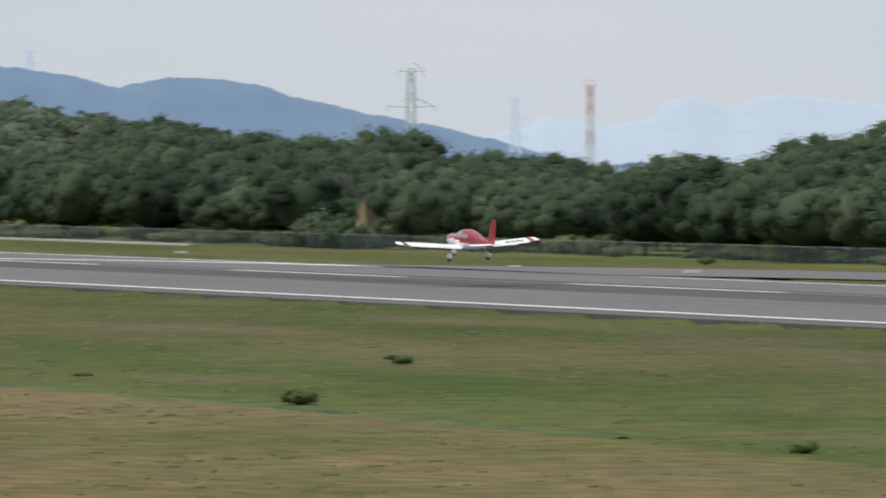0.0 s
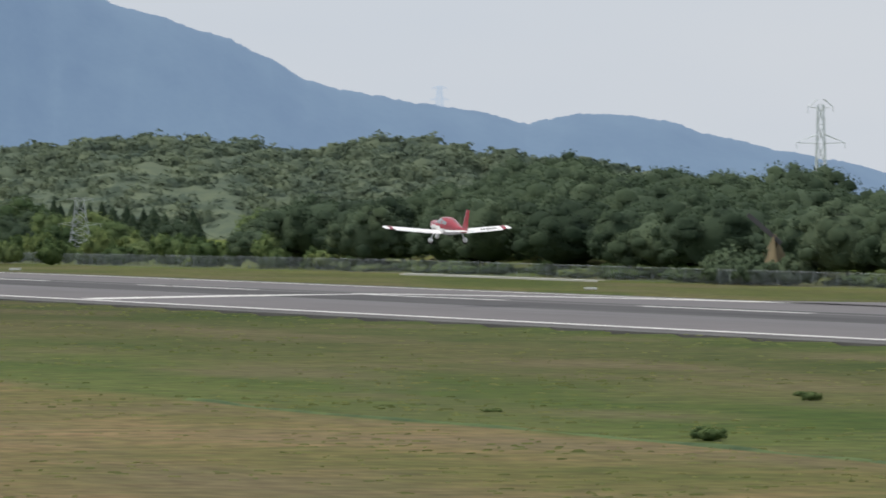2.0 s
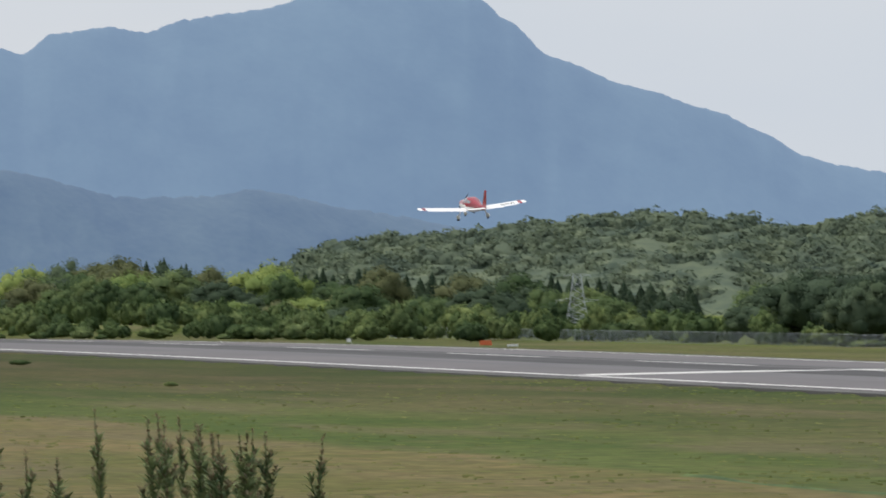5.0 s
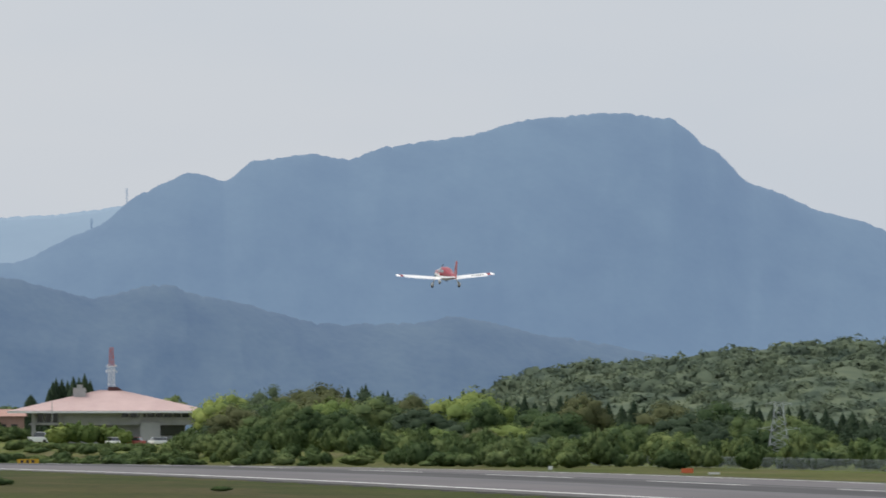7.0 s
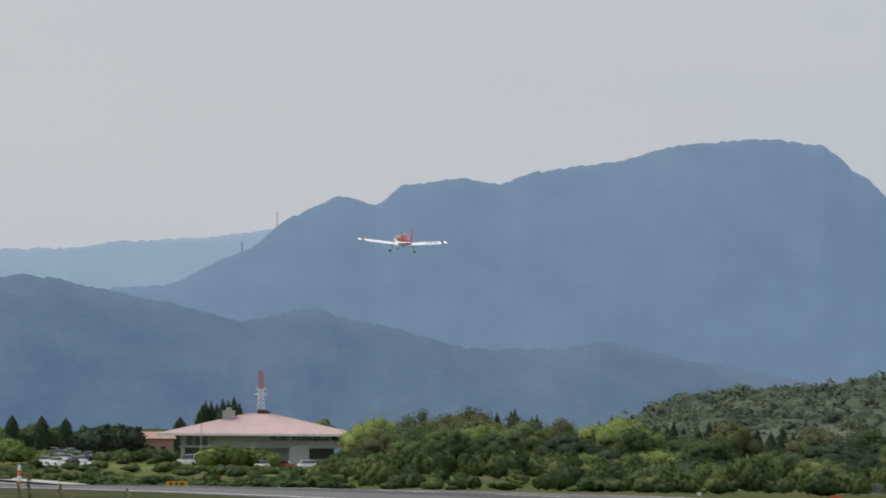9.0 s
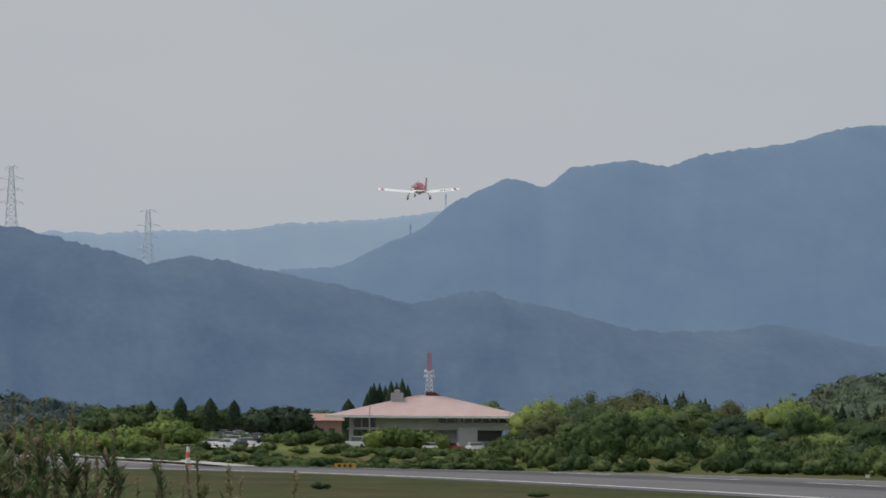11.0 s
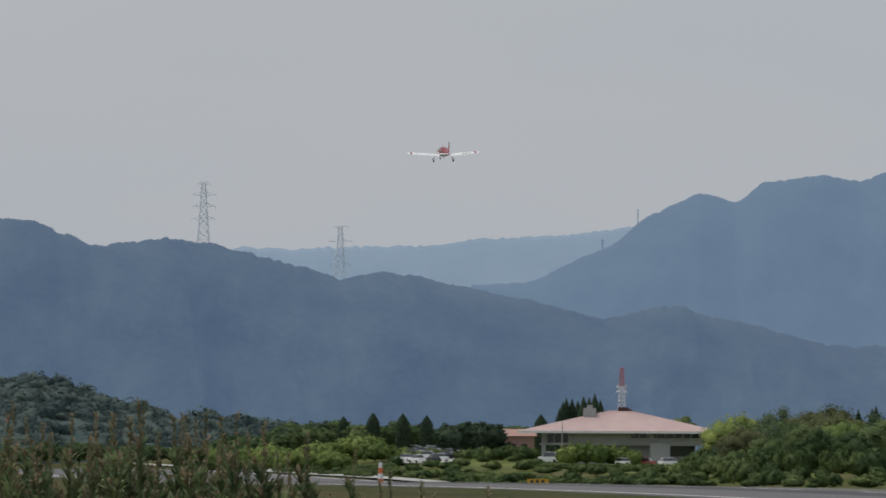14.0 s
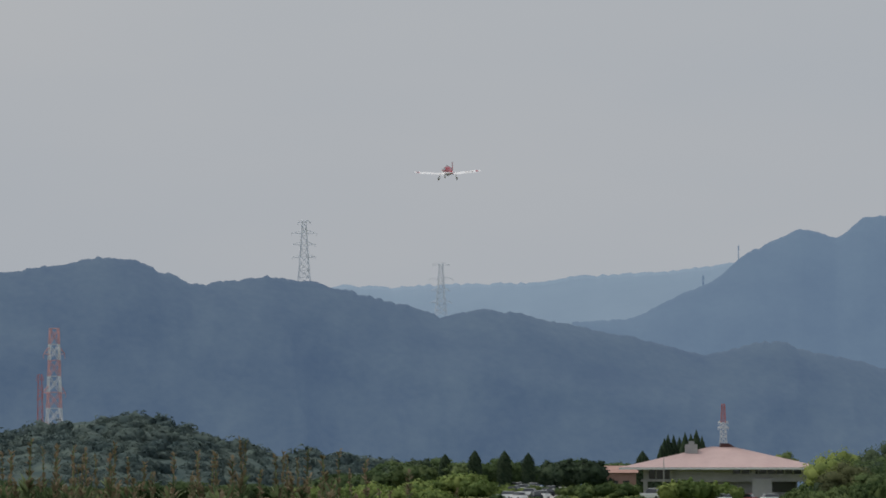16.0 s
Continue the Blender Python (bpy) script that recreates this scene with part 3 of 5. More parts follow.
def make_tree(name, seed, height, radius, base, lobes, cards, leaf, mat, label, category="tree", flat=0.75, lobe=(0.17, 0.31), inner=0.70):
    rng = random.Random(seed)
    root = new(name)
    put("trunk", trunk_mesh(rng, height, base, 0.025 * height), root)
    crown = Foliage()
    mid = base + (height - base) * 0.46
    rz = (height - base) * 0.46
    crown.body(rng, Vector((0, 0, mid)), radius * inner, rz * inner * 1.1)
    for i in range(lobes):
        u = (i + 0.5) / lobes
        zz = 1 - 1.62 * u
        ang = i * 2.39996 + rng.uniform(-0.35, 0.35)
        q = math.sqrt(max(0.0, 1 - zz * zz))
        bulge = 1 + 0.30 * noise.noise((math.cos(ang) * 1.3 + seed, math.sin(ang) * 1.3, zz * 1.5))
        k = rng.uniform(0.60, 0.90) * bulge
        d = Vector((math.cos(ang) * q, math.sin(ang) * q, zz))
        c = Vector((d.x * radius * k, d.y * radius * k, mid + d.z * rz * k))
        crown.mass(rng, c, radius * rng.uniform(*lobe), cards, leaf, flat, lean=d * 0.9 + Vector((0, 0, 0.35)), spread=(0.62, 1.0))
    put("crown", crown.mesh("crown", mat), root)
    return tagged(root, label, category)


def make_conifer(name, seed, height, radius, label, column=False):
    rng = random.Random(seed)
    root = new(name)
    bm = bmesh.new()
    bar(bm, (0, 0, -0.4), (0, 0, height * 0.9), 0.16, 0.04, 7)
    part("trunk", bm, M_BARK, root)
    crown = Foliage()
    rings, sides = 14, 10

    def reach(u):
        return radius * ((1 - u ** 6) * (0.7 + 0.3 * min(1, u * 5)) if column else (1 - u) ** 0.85 * (0.6 + 0.4 * min(1, u * 6)))

    # dense inside, tapering to the tip
    for k in range(rings + 1):
        u = k / rings
        for j in range(sides):
            a = 2 * math.pi * (j + 0.5 * (k % 2)) / sides
            r = max(0.03, reach(u) * 0.72 * (1 + 0.3 * noise.noise((math.cos(a) * 2 + seed, math.sin(a) * 2, u * 9))))
            crown.verts.append((math.cos(a) * r, math.sin(a) * r, height * (0.04 + 0.95 * u)))
            crown.normals.append(Vector((math.cos(a), math.sin(a), 0.35)).normalized())
    for k in range(rings):
        for j in range(sides):
            q = (j + 1) % sides
            crown.faces.append((k * sides + j, k * sides + q, (k + 1) * sides + q, (k + 1) * sides + j))
    for k in range(20):
        u = (k + 0.4) / 21
        r = reach(u)
        for j in range(6):
            a = j * 1.047 + k * 0.7
            crown.mass(rng, Vector((math.cos(a) * r * 0.68, math.sin(a) * r * 0.68, height * (0.04 + 0.92 * u))), max(0.10, r * 0.34), 16, 0.17, 0.9, lean=Vector((math.cos(a) * 0.5, math.sin(a) * 0.5, 0.3)))
    put("crown", crown.mesh("crown", M_CONIFER), root)
    return tagged(root, label, "tree")


def stand(root, x, y, turn, s, sz=None, sink=0.15):
    """Place a copy of a thing on the ground."""
    ob = copy_thing(root, pose(x, y, land(x, y) - sink, 0, 0, math.degrees(turn)))
    ob.scale = (s, s, sz or s)
    return ob


def wood():
    rng = random.Random(5)
    kinds = [make_tree("oak_tree", 20 + i, 8.5, 4.9 + 0.6 * (i % 3), 0.4, 46, 75, 0.17, M_WOOD_LEAF,
                       "dense dark-green broadleaf tree in the wood beyond the fence", lobe=(0.16, 0.33), inner=0.70) for i in range(6)]
    used = set()
    for row in range(5):
        x = FENCE + 9 + row * 13
        y = 545 + rng.uniform(0, 5)
        while y < 890:
            xx, yy = x + rng.uniform(-3.5, 3.5), y + rng.uniform(-2, 2)
            b = math.degrees(math.atan2(xx, yy))
            far = math.hypot(xx, yy)
            if 16.95 < b < 25.3:
                top = EYE + far * math.tan(radians(glide(WOOD_TOP, b)))
                share = (row + 1) / 5
                goal = min(top, 6.6 + (top - 6.6) * share) if top > 6.6 else top * (0.8 + 0.2 * share)
                h = goal - land(xx, yy) + rng.uniform(-0.9, 1.5)
                h = max(3.2, min(13.5, h + 0.6))
                i = rng.randrange(6)
                s = (h / 8.5) ** 0.65 * rng.uniform(0.86, 1.12)
                sz = h / 8.5
                if i in used:
                    stand(kinds[i], xx, yy, rng.uniform(0, 6.28), s, sz)
                else:
                    used.add(i)
                    kinds[i].matrix_basis = pose(xx, yy, land(xx, yy) - 0.15)
                    kinds[i].scale = (s, s, sz)
                    kinds[i]["group"] = "trees of the wood"
            y += rng.uniform(6.2, 9.6)


wood()


def roadside_trees():
    rng = random.Random(9)
    looks = [(M_LEAF, "sunlit green"), (M_WOOD_LEAF, "dark green"), (M_LIME, "bright yellow-green"), (M_LEAF, "sunlit green"), (M_RUST, "brownish green"), (M_WOOD_LEAF, "dark green"), (M_LEAF, "sunlit green")]
    kinds = [make_tree("broadleaf_tree", 60 + i, 9.0, 4.5 + 0.5 * (i % 3), 0.3, 26, 95, 0.20, look_mat,
                       hue + " broadleaf tree with a clumped crown behind the runway", lobe=(0.27, 0.44), inner=0.58) for i, (look_mat, hue) in enumerate(looks)]
    used = set()
    for row in range(3):
        x = FENCE + 12 + row * 14
        y = 850
        while y < 1420:
            xx, yy = x + rng.uniform(-4, 4), y + rng.uniform(-3, 3)
            b = math.degrees(math.atan2(xx, yy))
            far = math.hypot(xx, yy)
            y += rng.uniform(11.0, 19.0)
            if not (11.58 < b < 17.3):
                continue
            top = EYE + far * math.tan(radians(glide(TREE_TOP, b))) - (2 - row) * 1.5
            h = max(3.0, top - land(xx, yy) + rng.uniform(-1.8 if b < 12.6 else -3.4, 1.3))
            i = rng.randrange(7)
            s, sz = (h / 9.0) ** 0.6 * rng.uniform(0.75, 1.25), h / 9.0
            if i in used:
                stand(kinds[i], xx, yy, rng.uniform(0, 6.28), s, sz)
            else:
                used.add(i)
                kinds[i].matrix_basis = pose(xx, yy, land(xx, yy) - 0.15)
                kinds[i].scale = (s, s, sz)
                kinds[i]["group"] = "trees behind the runway"


roadside_trees()


def firs_behind():
    """Dark conifers whose tips stand out over the broadleaf trees."""
    rng = random.Random(53)
    fir = make_conifer("fir_tree", 6, 9.0, 3.3, "dark green conifer among broadleaf trees behind the runway")
    fir["group"] = "conifers behind the runway"
    first = True
    for b in [12.62, 12.70, 12.78, 12.86, 12.93, 13.00, 13.05, 13.12] + [13.3 + 0.075 * i for i in range(44)]:
        b += rng.uniform(-0.03, 0.03)
        x = FENCE + rng.uniform(44, 60)
        y = x / math.tan(radians(b))
        top = EYE + math.hypot(x, y) * math.tan(radians(glide(TREE_TOP, b) + rng.uniform(-0.035, 0.03)))
        h = max(5.0, top - land(x, y))
        s = rng.uniform(0.75, 1.15)
        if first:
            fir.matrix_basis = pose(x, y, land(x, y) - 0.15)
            fir.scale = (s, s, h / 9.0)
            first = False
        else:
            stand(fir, x, y, rng.uniform(0, 6.28), s, h / 9.0)
    dome = make_tree("round_bush", 57, 4.5, 4.4, 0.0, 34, 110, 0.16, M_BUSH, "broad rounded light-green bush at the fence", "bush", 0.7, lobe=(0.2, 0.3), inner=0.8)
    x = FENCE + 3.5
    y = x / math.tan(radians(14.93))
    dome.matrix_basis = pose(x, y, land(x, y) - 0.1)


firs_behind()


def verge_shrubs():
    """Rough growth between the runway's far edge and the trees."""
    rng = random.Random(77)
    kinds = [make_tree("bush", 300 + i, 2.6, 2.2, 0.0, 26, 30, 0.20, M_LEAF if i % 2 else M_BUSH, "rough green bush beside the runway", "bush", 0.85) for i in range(4)]
    n = 0
    while n < 280:
        yy = rng.uniform(905, 1560) if n < 200 else rng.uniform(1180, 1520)
        xx = rng.uniform(226, 252)
        if xx < 226 + 12 * (1 - step(930, 1080, yy)) or (math.degrees(math.atan2(xx, yy)) < 11.3 and xx > 252):
            continue
        s = rng.uniform(0.55, 1.25) * (0.75 if xx < 234 else 1.15) * (0.7 if math.degrees(math.atan2(xx, yy)) < 11.36 else 0.85)
        sz = s * rng.uniform(0.6, 1.1) * (0.9 if math.degrees(math.atan2(xx, yy)) < 11.36 else 1.0 if xx < 238 else 1.55)
        if n < 4:
            kinds[n].matrix_basis = pose(xx, yy, land(xx, yy) - 0.1)
            kinds[n].scale = (s, s, sz)
            kinds[n]["group"] = "bushes beside the runway"
        else:
            stand(kinds[n % 4], xx, yy, rng.uniform(0, 6.28), s, sz)
        n += 1


verge_shrubs()


def shrubs():
    """The belt of low bushes between fence and trees."""
    rng = random.Random(14)
    kinds = [make_tree("shrub", 90 + i, 3.0, 2.4, 0.0, 26, 30, 0.20, M_BUSH, "low green bush at the airfield boundary", "bush", 0.8) for i in range(4)]
    used = set()
    y = 545
    while y < 1420:
        xx, yy = FENCE + 5 + rng.uniform(-2, 5), y
        b = math.degrees(math.atan2(xx, yy))
        y += rng.uniform(3.5, 6.5)
        if b < 8.2:
            continue
        i = rng.randrange(4)
        s, sz = rng.uniform(0.6, 1.25) * (0.65 if 10.3 < b < 11.36 else 1.0), rng.uniform(0.5, 1.15) * (0.6 if yy < 830 else 0.5 if 10.3 < b < 11.36 else 1.35)
        if i in used:
            stand(kinds[i], xx, yy, rng.uniform(0, 6.28), s, sz)
        else:
            used.add(i)
            kinds[i].matrix_basis = pose(xx, yy, land(xx, yy) - 0.1)
            kinds[i].scale = (s, s, sz)
            kinds[i]["group"] = "bushes along the fence"


shrubs()


def hill_crown(seed):
    """One clumped tree crown of radius one: points, normals and faces."""
    rng = random.Random(seed)
    pts, nrm, tris, quads = [], [], [], []
    for v in ICO2_V:
        k = 0.70 + 0.30 * noise.noise((v.x * 1.8 + seed, v.y * 1.8, v.z * 1.8))
        pts.append(v * k)
        nrm.append((v + Vector((0, 0, 0.2))).normalized())
    tris = [tuple(f) for f in ICO2_F]
    for i in range(9):
        ang, up = i * 2.4 + rng.uniform(-0.3, 0.3), rng.uniform(-0.1, 0.85)
        flat_r = math.sqrt(1 - up * up)
        mid = Vector((math.cos(ang) * flat_r, math.sin(ang) * flat_r, up)) * rng.uniform(0.50, 0.78)
        size = rng.uniform(0.26, 0.44)
        for _ in range(24):
            d = Vector((rng.gauss(0, 1), rng.gauss(0, 1), rng.gauss(0.4, 0.9))).normalized()
            p = mid + d * size * rng.uniform(0.8, 1.0)
            face = (d + Vector((rng.uniform(-0.5, 0.5), rng.uniform(-0.5, 0.5), rng.uniform(-0.3, 0.5)))).normalized()
            a = face.orthogonal().normalized()
            a.rotate(Matrix.Rotation(rng.uniform(0, 6.28), 3, face))
            e = face.cross(a)
            w, h = rng.uniform(0.08, 0.15), rng.uniform(0.06, 0.11)
            n0 = len(pts)
            pts.extend((p - a * w, p - e * h, p + a * w * 0.9, p + e * h * 0.8))
            nrm.extend([(d + mid * 0.6 + Vector((0, 0, 0.2))).normalized()] * 4)
            quads.append((n0, n0 + 1, n0 + 2, n0 + 3))
    return np.array(pts), np.array(nrm), np.array(tris), np.array(quads)


HILL_CROWNS = [hill_crown(700 + i) for i in range(8)]


def wooded_hill(name, knots, far, reach, seed, label, count, size, leafage):
    """A rounded hill covered by crowns, all in one mesh."""
    hill = mountain(name, [(b, e - 0.03) for b, e in knots], far, reach, -30, leafage, label, seed, 0.6, 160, 14, 0.3)
    hill["category"] = "hill"
    rng = random.Random(int(seed * 10))
    points, normals, loops, sizes, total = [], [], [], [], 0
    for _ in range(count):
        b = rng.uniform(knots[0][0], knots[-1][0])
        q = rng.random() ** 0.9
        crest = EYE + far * math.tan(radians(glide(knots, b)))
        x, y = spot(b, far - reach * q * 0.97)
        s = size * rng.uniform(0.5, 1.15)
        z = -30 + (crest + 30) * (1 - q ** 1.45) - s * (0.32 if q > 0.08 else 1.15)
        pts, nrm, tris, quads = HILL_CROWNS[rng.randrange(8)]
        turn = np.array(Matrix.Rotation(rng.uniform(0, 6.28), 3, "Z"))
        points.append((pts @ turn.T) * (s, s, s * rng.uniform(0.75, 1.0)) + (x, y, z))
        normals.append(nrm @ turn.T)
        loops.extend(((tris + total).ravel(), (quads + total).ravel()))
        sizes.extend((np.full(len(tris), 3), np.full(len(quads), 4)))
        total += len(pts)
    points, normals, loops, sizes = (np.concatenate(k) for k in (points, normals, loops, sizes))
    me = bpy.data.meshes.new("hill_trees")
    me.vertices.add(total)
    me.vertices.foreach_set("co", points.astype(np.float32).ravel())
    me.loops.add(len(loops))
    me.loops.foreach_set("vertex_index", loops.astype(np.int32))
    me.polygons.add(len(sizes))
    me.polygons.foreach_set("loop_start", np.concatenate(([0], np.cumsum(sizes)[:-1])).astype(np.int32))
    me.polygons.foreach_set("use_smooth", np.ones(len(sizes), dtype=bool))
    me.materials.append(leafage)
    me.update(calc_edges=True)
    me.normals_split_custom_set_from_vertices(normals.tolist())
    tagged(new("hill_trees", me), "dense green tree crowns covering a hill", "trees", kind="stuff")


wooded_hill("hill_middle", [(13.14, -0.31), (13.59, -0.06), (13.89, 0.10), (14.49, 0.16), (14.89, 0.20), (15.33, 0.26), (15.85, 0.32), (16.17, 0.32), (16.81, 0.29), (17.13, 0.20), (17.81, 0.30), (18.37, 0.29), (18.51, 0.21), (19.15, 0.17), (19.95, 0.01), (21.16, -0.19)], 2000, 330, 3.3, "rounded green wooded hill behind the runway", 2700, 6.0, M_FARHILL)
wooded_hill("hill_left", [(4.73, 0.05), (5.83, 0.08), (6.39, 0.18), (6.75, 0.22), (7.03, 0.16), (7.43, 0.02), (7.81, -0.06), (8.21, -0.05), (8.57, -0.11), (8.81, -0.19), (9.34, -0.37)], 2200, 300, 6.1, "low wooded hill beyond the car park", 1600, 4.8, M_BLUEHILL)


# ---- the light aircraft ----
def loft(sections, ring):
    """Skin through cross-sections given as (station, half width, bottom, top)."""
    verts, faces = [], []
    for y, w, z0, z1 in sections:
        for k in range(ring):
            a = 2 * math.pi * k / ring
            cx, cz = math.cos(a), math.sin(a)
            x = w * math.copysign(abs(cx) ** 0.8, cx)
            z = (z0 + z1) / 2 + (z1 - z0) / 2 * math.copysign(abs(cz) ** 0.85, cz)
            verts.append((x, y, z))
    for i in range(len(sections) - 1):
        for k in range(ring):
            q = (k + 1) % ring
            faces.append((i * ring + k, i * ring + q, (i + 1) * ring + q, (i + 1) * ring + k))
    faces.append(tuple(range(ring))[::-1])
    faces.append(tuple((len(sections) - 1) * ring + k for k in range(ring)))
    return verts, faces


def foil(stations, up=(0, 0, 1), pitch=0.0):
    """A wing-like surface: stations of (span place, leading edge y, trailing edge y, height, thickness)."""
    prof = [(0.0, 0.0), (0.08, 0.6), (0.3, 1.0), (0.65, 0.62), (1.0, 0.05), (0.65, -0.35), (0.3, -0.55), (0.08, -0.42)]
    verts, faces = [], []
    n = len(prof)
    for s, lead, trail, h, th in stations:
        for c, t in prof:
            y, z = lead + (trail - lead) * c, t * th
            z += pitch * y
            verts.append((s, y, h + z) if up[2] else (z, y, s))
    for i in range(len(stations) - 1):
        for k in range(n):
            q = (k + 1) % n
            faces.append((i * n + k, (i + 1) * n + k, (i + 1) * n + q, i * n + q))
    faces.append(tuple(range(n)))
    faces.append(tuple((len(stations) - 1) * n + k for k in range(n))[::-1])
    return verts, faces


def aircraft():
    plane = new("light_aircraft")
    tagged(plane, "red and white single-engine low-wing light aircraft in flight", "aircraft")
    secs = [(2.72, 0.20, -0.20, 0.10), (2.66, 0.36, -0.34, 0.18), (2.35, 0.47, -0.46, 0.25), (1.8, 0.55, -0.54, 0.30), (1.15, 0.60, -0.58, 0.36), (0.75, 0.62, -0.59, 0.50),
            (0.25, 0.63, -0.60, 0.69), (-0.25, 0.62, -0.59, 0.74), (-0.8, 0.58, -0.55, 0.72), (-1.4, 0.50, -0.48, 0.62), (-2.1, 0.39, -0.37, 0.47), (-2.9, 0.27, -0.24, 0.33),
            (-3.7, 0.18, -0.16, 0.28), (-4.35, 0.10, -0.06, 0.18), (-4.62, 0.04, 0.02, 0.12)]
    verts, faces = loft(secs, 28)
    slots = []
    for f in faces:
        c = sum((Vector(verts[i]) for i in f), Vector()) / len(f)
        line = -0.04 + 0.02 * (c.y + 1.0) if c.y < 2.0 else -0.10
        slots.append(0 if c.z > line else 1)
    put("fuselage", mesh_of("fuselage", verts, faces, [M_RED, M_WHITE], True, slots), plane, label="red upper and white lower fuselage")
    # glazing, a few millimetres proud of the skin
    def pane(name, y0, y1, z0, z1, side):
        vs, fs = [], []
        for i in range(7):
            y = y0 + (y1 - y0) * i / 6
            for (a, b) in zip(secs, secs[1:]):
                if b[0] <= y <= a[0]:
                    u = (a[0] - y) / (a[0] - b[0])
                    w, lo, hi = (a[k] + (b[k] - a[k]) * u for k in (1, 2, 3))
            for j in range(5):
                z = z0(y) + (z1(y) - z0(y)) * j / 4
                m, r = (lo + hi) / 2, (hi - lo) / 2
                sz = max(-1.0, min(1.0, (z - m) / r))
                t = abs(sz) ** (1 / 0.85)
                x = w * max(0.0, 1 - t * t) ** 0.4
                vs.append((side * (x + 0.008), y, z + 0.004))
        for i in range(6):
            for j in range(4):
                k = i * 5 + j
                fs.append((k, k + 1, k + 6, k + 5) if side > 0 else (k, k + 5, k + 6, k + 1))
        put(name, mesh_of(name, vs, fs, M_CANOPY, True), plane, label="tinted cabin glazing")
    for side in (-1, 1):
        pane("windscreen", 1.1, 0.42, lambda y: 0.22 + 0.05 * (1.1 - y), lambda y: 0.32 + 0.44 * (1.1 - y), side)
        pane("side_window", 0.32, -0.42, lambda y: 0.24, lambda y: 0.58, side)
        pane("rear_window", -0.52, -1.3, lambda y: 0.26, lambda y: 0.54 + 0.10 * (y + 0.5), side)
    # wings with dihedral; red band near the tip
    tilt = 0.085
    for side, word in ((-1, "wing"), (1, "wing")):
        def st(x, lead, trail, th):
            return (side * x, lead, trail, -0.46 + tilt * x, th)
        v, f = foil([st(0.45, 0.70, -0.56, 0.10), st(2.5, 0.66, -0.56, 0.095), st(4.18, 0.62, -0.56, 0.085)], pitch=0.075)
        if side < 0:
            f = [q[::-1] for q in f]
        wing = put(word, mesh_of(word, v, f, M_WHITE, False), plane, label="white wing")
        v, f = foil([st(4.18, 0.62, -0.56, 0.085), st(4.52, 0.61, -0.56, 0.083)], pitch=0.075)
        if side < 0:
            f = [q[::-1] for q in f]
        put("tip_band", mesh_of("tip_band", v, f, M_RED), wing, label="red wing band")
        v, f = foil([st(4.52, 0.61, -0.56, 0.083), st(4.78, 0.50, -0.55, 0.07), st(4.88, 0.20, -0.50, 0.03)], pitch=0.075)
        if side < 0:
            f = [q[::-1] for q in f]
        put("wing_tip", mesh_of("wing_tip", v, f, M_WHITE), wing, label="white rounded wing tip")
        # aileron and flap behind a gap
        for name, x0, x1 in (("flap", 0.7, 2.45), ("aileron", 2.5, 4.15)):
            v, f = foil([st(x0, -0.575, -0.80, 0.028), st(x1, -0.575, -0.78, 0.024)], pitch=0.10)
            if side < 0:
                f = [q[::-1] for q in f]
            put(name, mesh_of(name, v, f, M_WHITE), wing)
        # wing walk and registration bars
        if side > 0:
            for k in range(6):
                x = 2.6 + 0.22 * k
                z = -0.46 + tilt * x + 0.068
                bm = boxes((x, x + (0.06 if k % 2 else 0.10), -0.40, -0.08, z - 0.03, z + 0.006))
                for q in bm.verts:
                    q.co.z += 0.13 * (q.co.y + 0.22)
                part("registration_bar", bm, M_INK, wing, "black lettering bar")
        # main gear leg, fairing and wheel
        bm = bmesh.new()
        bar(bm, (side * 1.05, -0.25, -0.40), (side * 1.32, -0.30, -0.95), 0.055, 0.04, 8)
        leg = part("gear_leg", bm, M_WHITE, plane, smooth=True)
        bm = bmesh.new()
        bmesh.ops.create_uvsphere(bm, u_segments=14, v_segments=8, radius=1)
        for q in bm.verts:
            q.co = Vector((side * 1.34 + q.co.x * 0.14, -0.32 + q.co.y * (0.46 if q.co.y < 0 else 0.36), -0.97 + q.co.z * 0.20))
        part("wheel_fairing", bm, M_WHITE, leg, "white wheel fairing", True)
        bm = bmesh.new()
        bar(bm, (side * 1.34 - 0.08, -0.30, -1.08), (side * 1.34 + 0.08, -0.30, -1.08), 0.20, 0.20, 16)
        part("wheel", bm, M_DARK, leg, "black tyre")
    bm = bmesh.new()
    bar(bm, (0, 2.05, -0.45), (0, 2.15, -0.92), 0.05, 0.04, 8)
    leg = part("nose_leg", bm, M_WHITE, plane, smooth=True)
    bm = bmesh.new()
    bar(bm, (-0.06, 2.15, -1.02), (0.06, 2.15, -1.02), 0.165, 0.165, 16)
    part("nose_wheel", bm, M_DARK, leg, "black tyre")
    bm = bmesh.new()
    bmesh.ops.create_uvsphere(bm, u_segments=14, v_segments=8, radius=1)
    for q in bm.verts:
        q.co = Vector((q.co.x * 0.12, 2.13 + q.co.y * (0.40 if q.co.y < 0 else 0.32), -0.93 + q.co.z * 0.18))
    part("wheel_fairing", bm, M_WHITE, leg, "white wheel fairing", True)
    # tail
    v, f = foil([(0.10, -3.05, -4.72, 0, 0.045), (0.32, -3.55, -4.80, 0, 0.045), (1.62, -4.28, -5.02, 0, 0.035), (1.70, -4.40, -5.02, 0, 0.015)], up=(1, 0, 0))
    put("fin", mesh_of("fin", v, f, M_RED), plane, label="red swept tail fin")
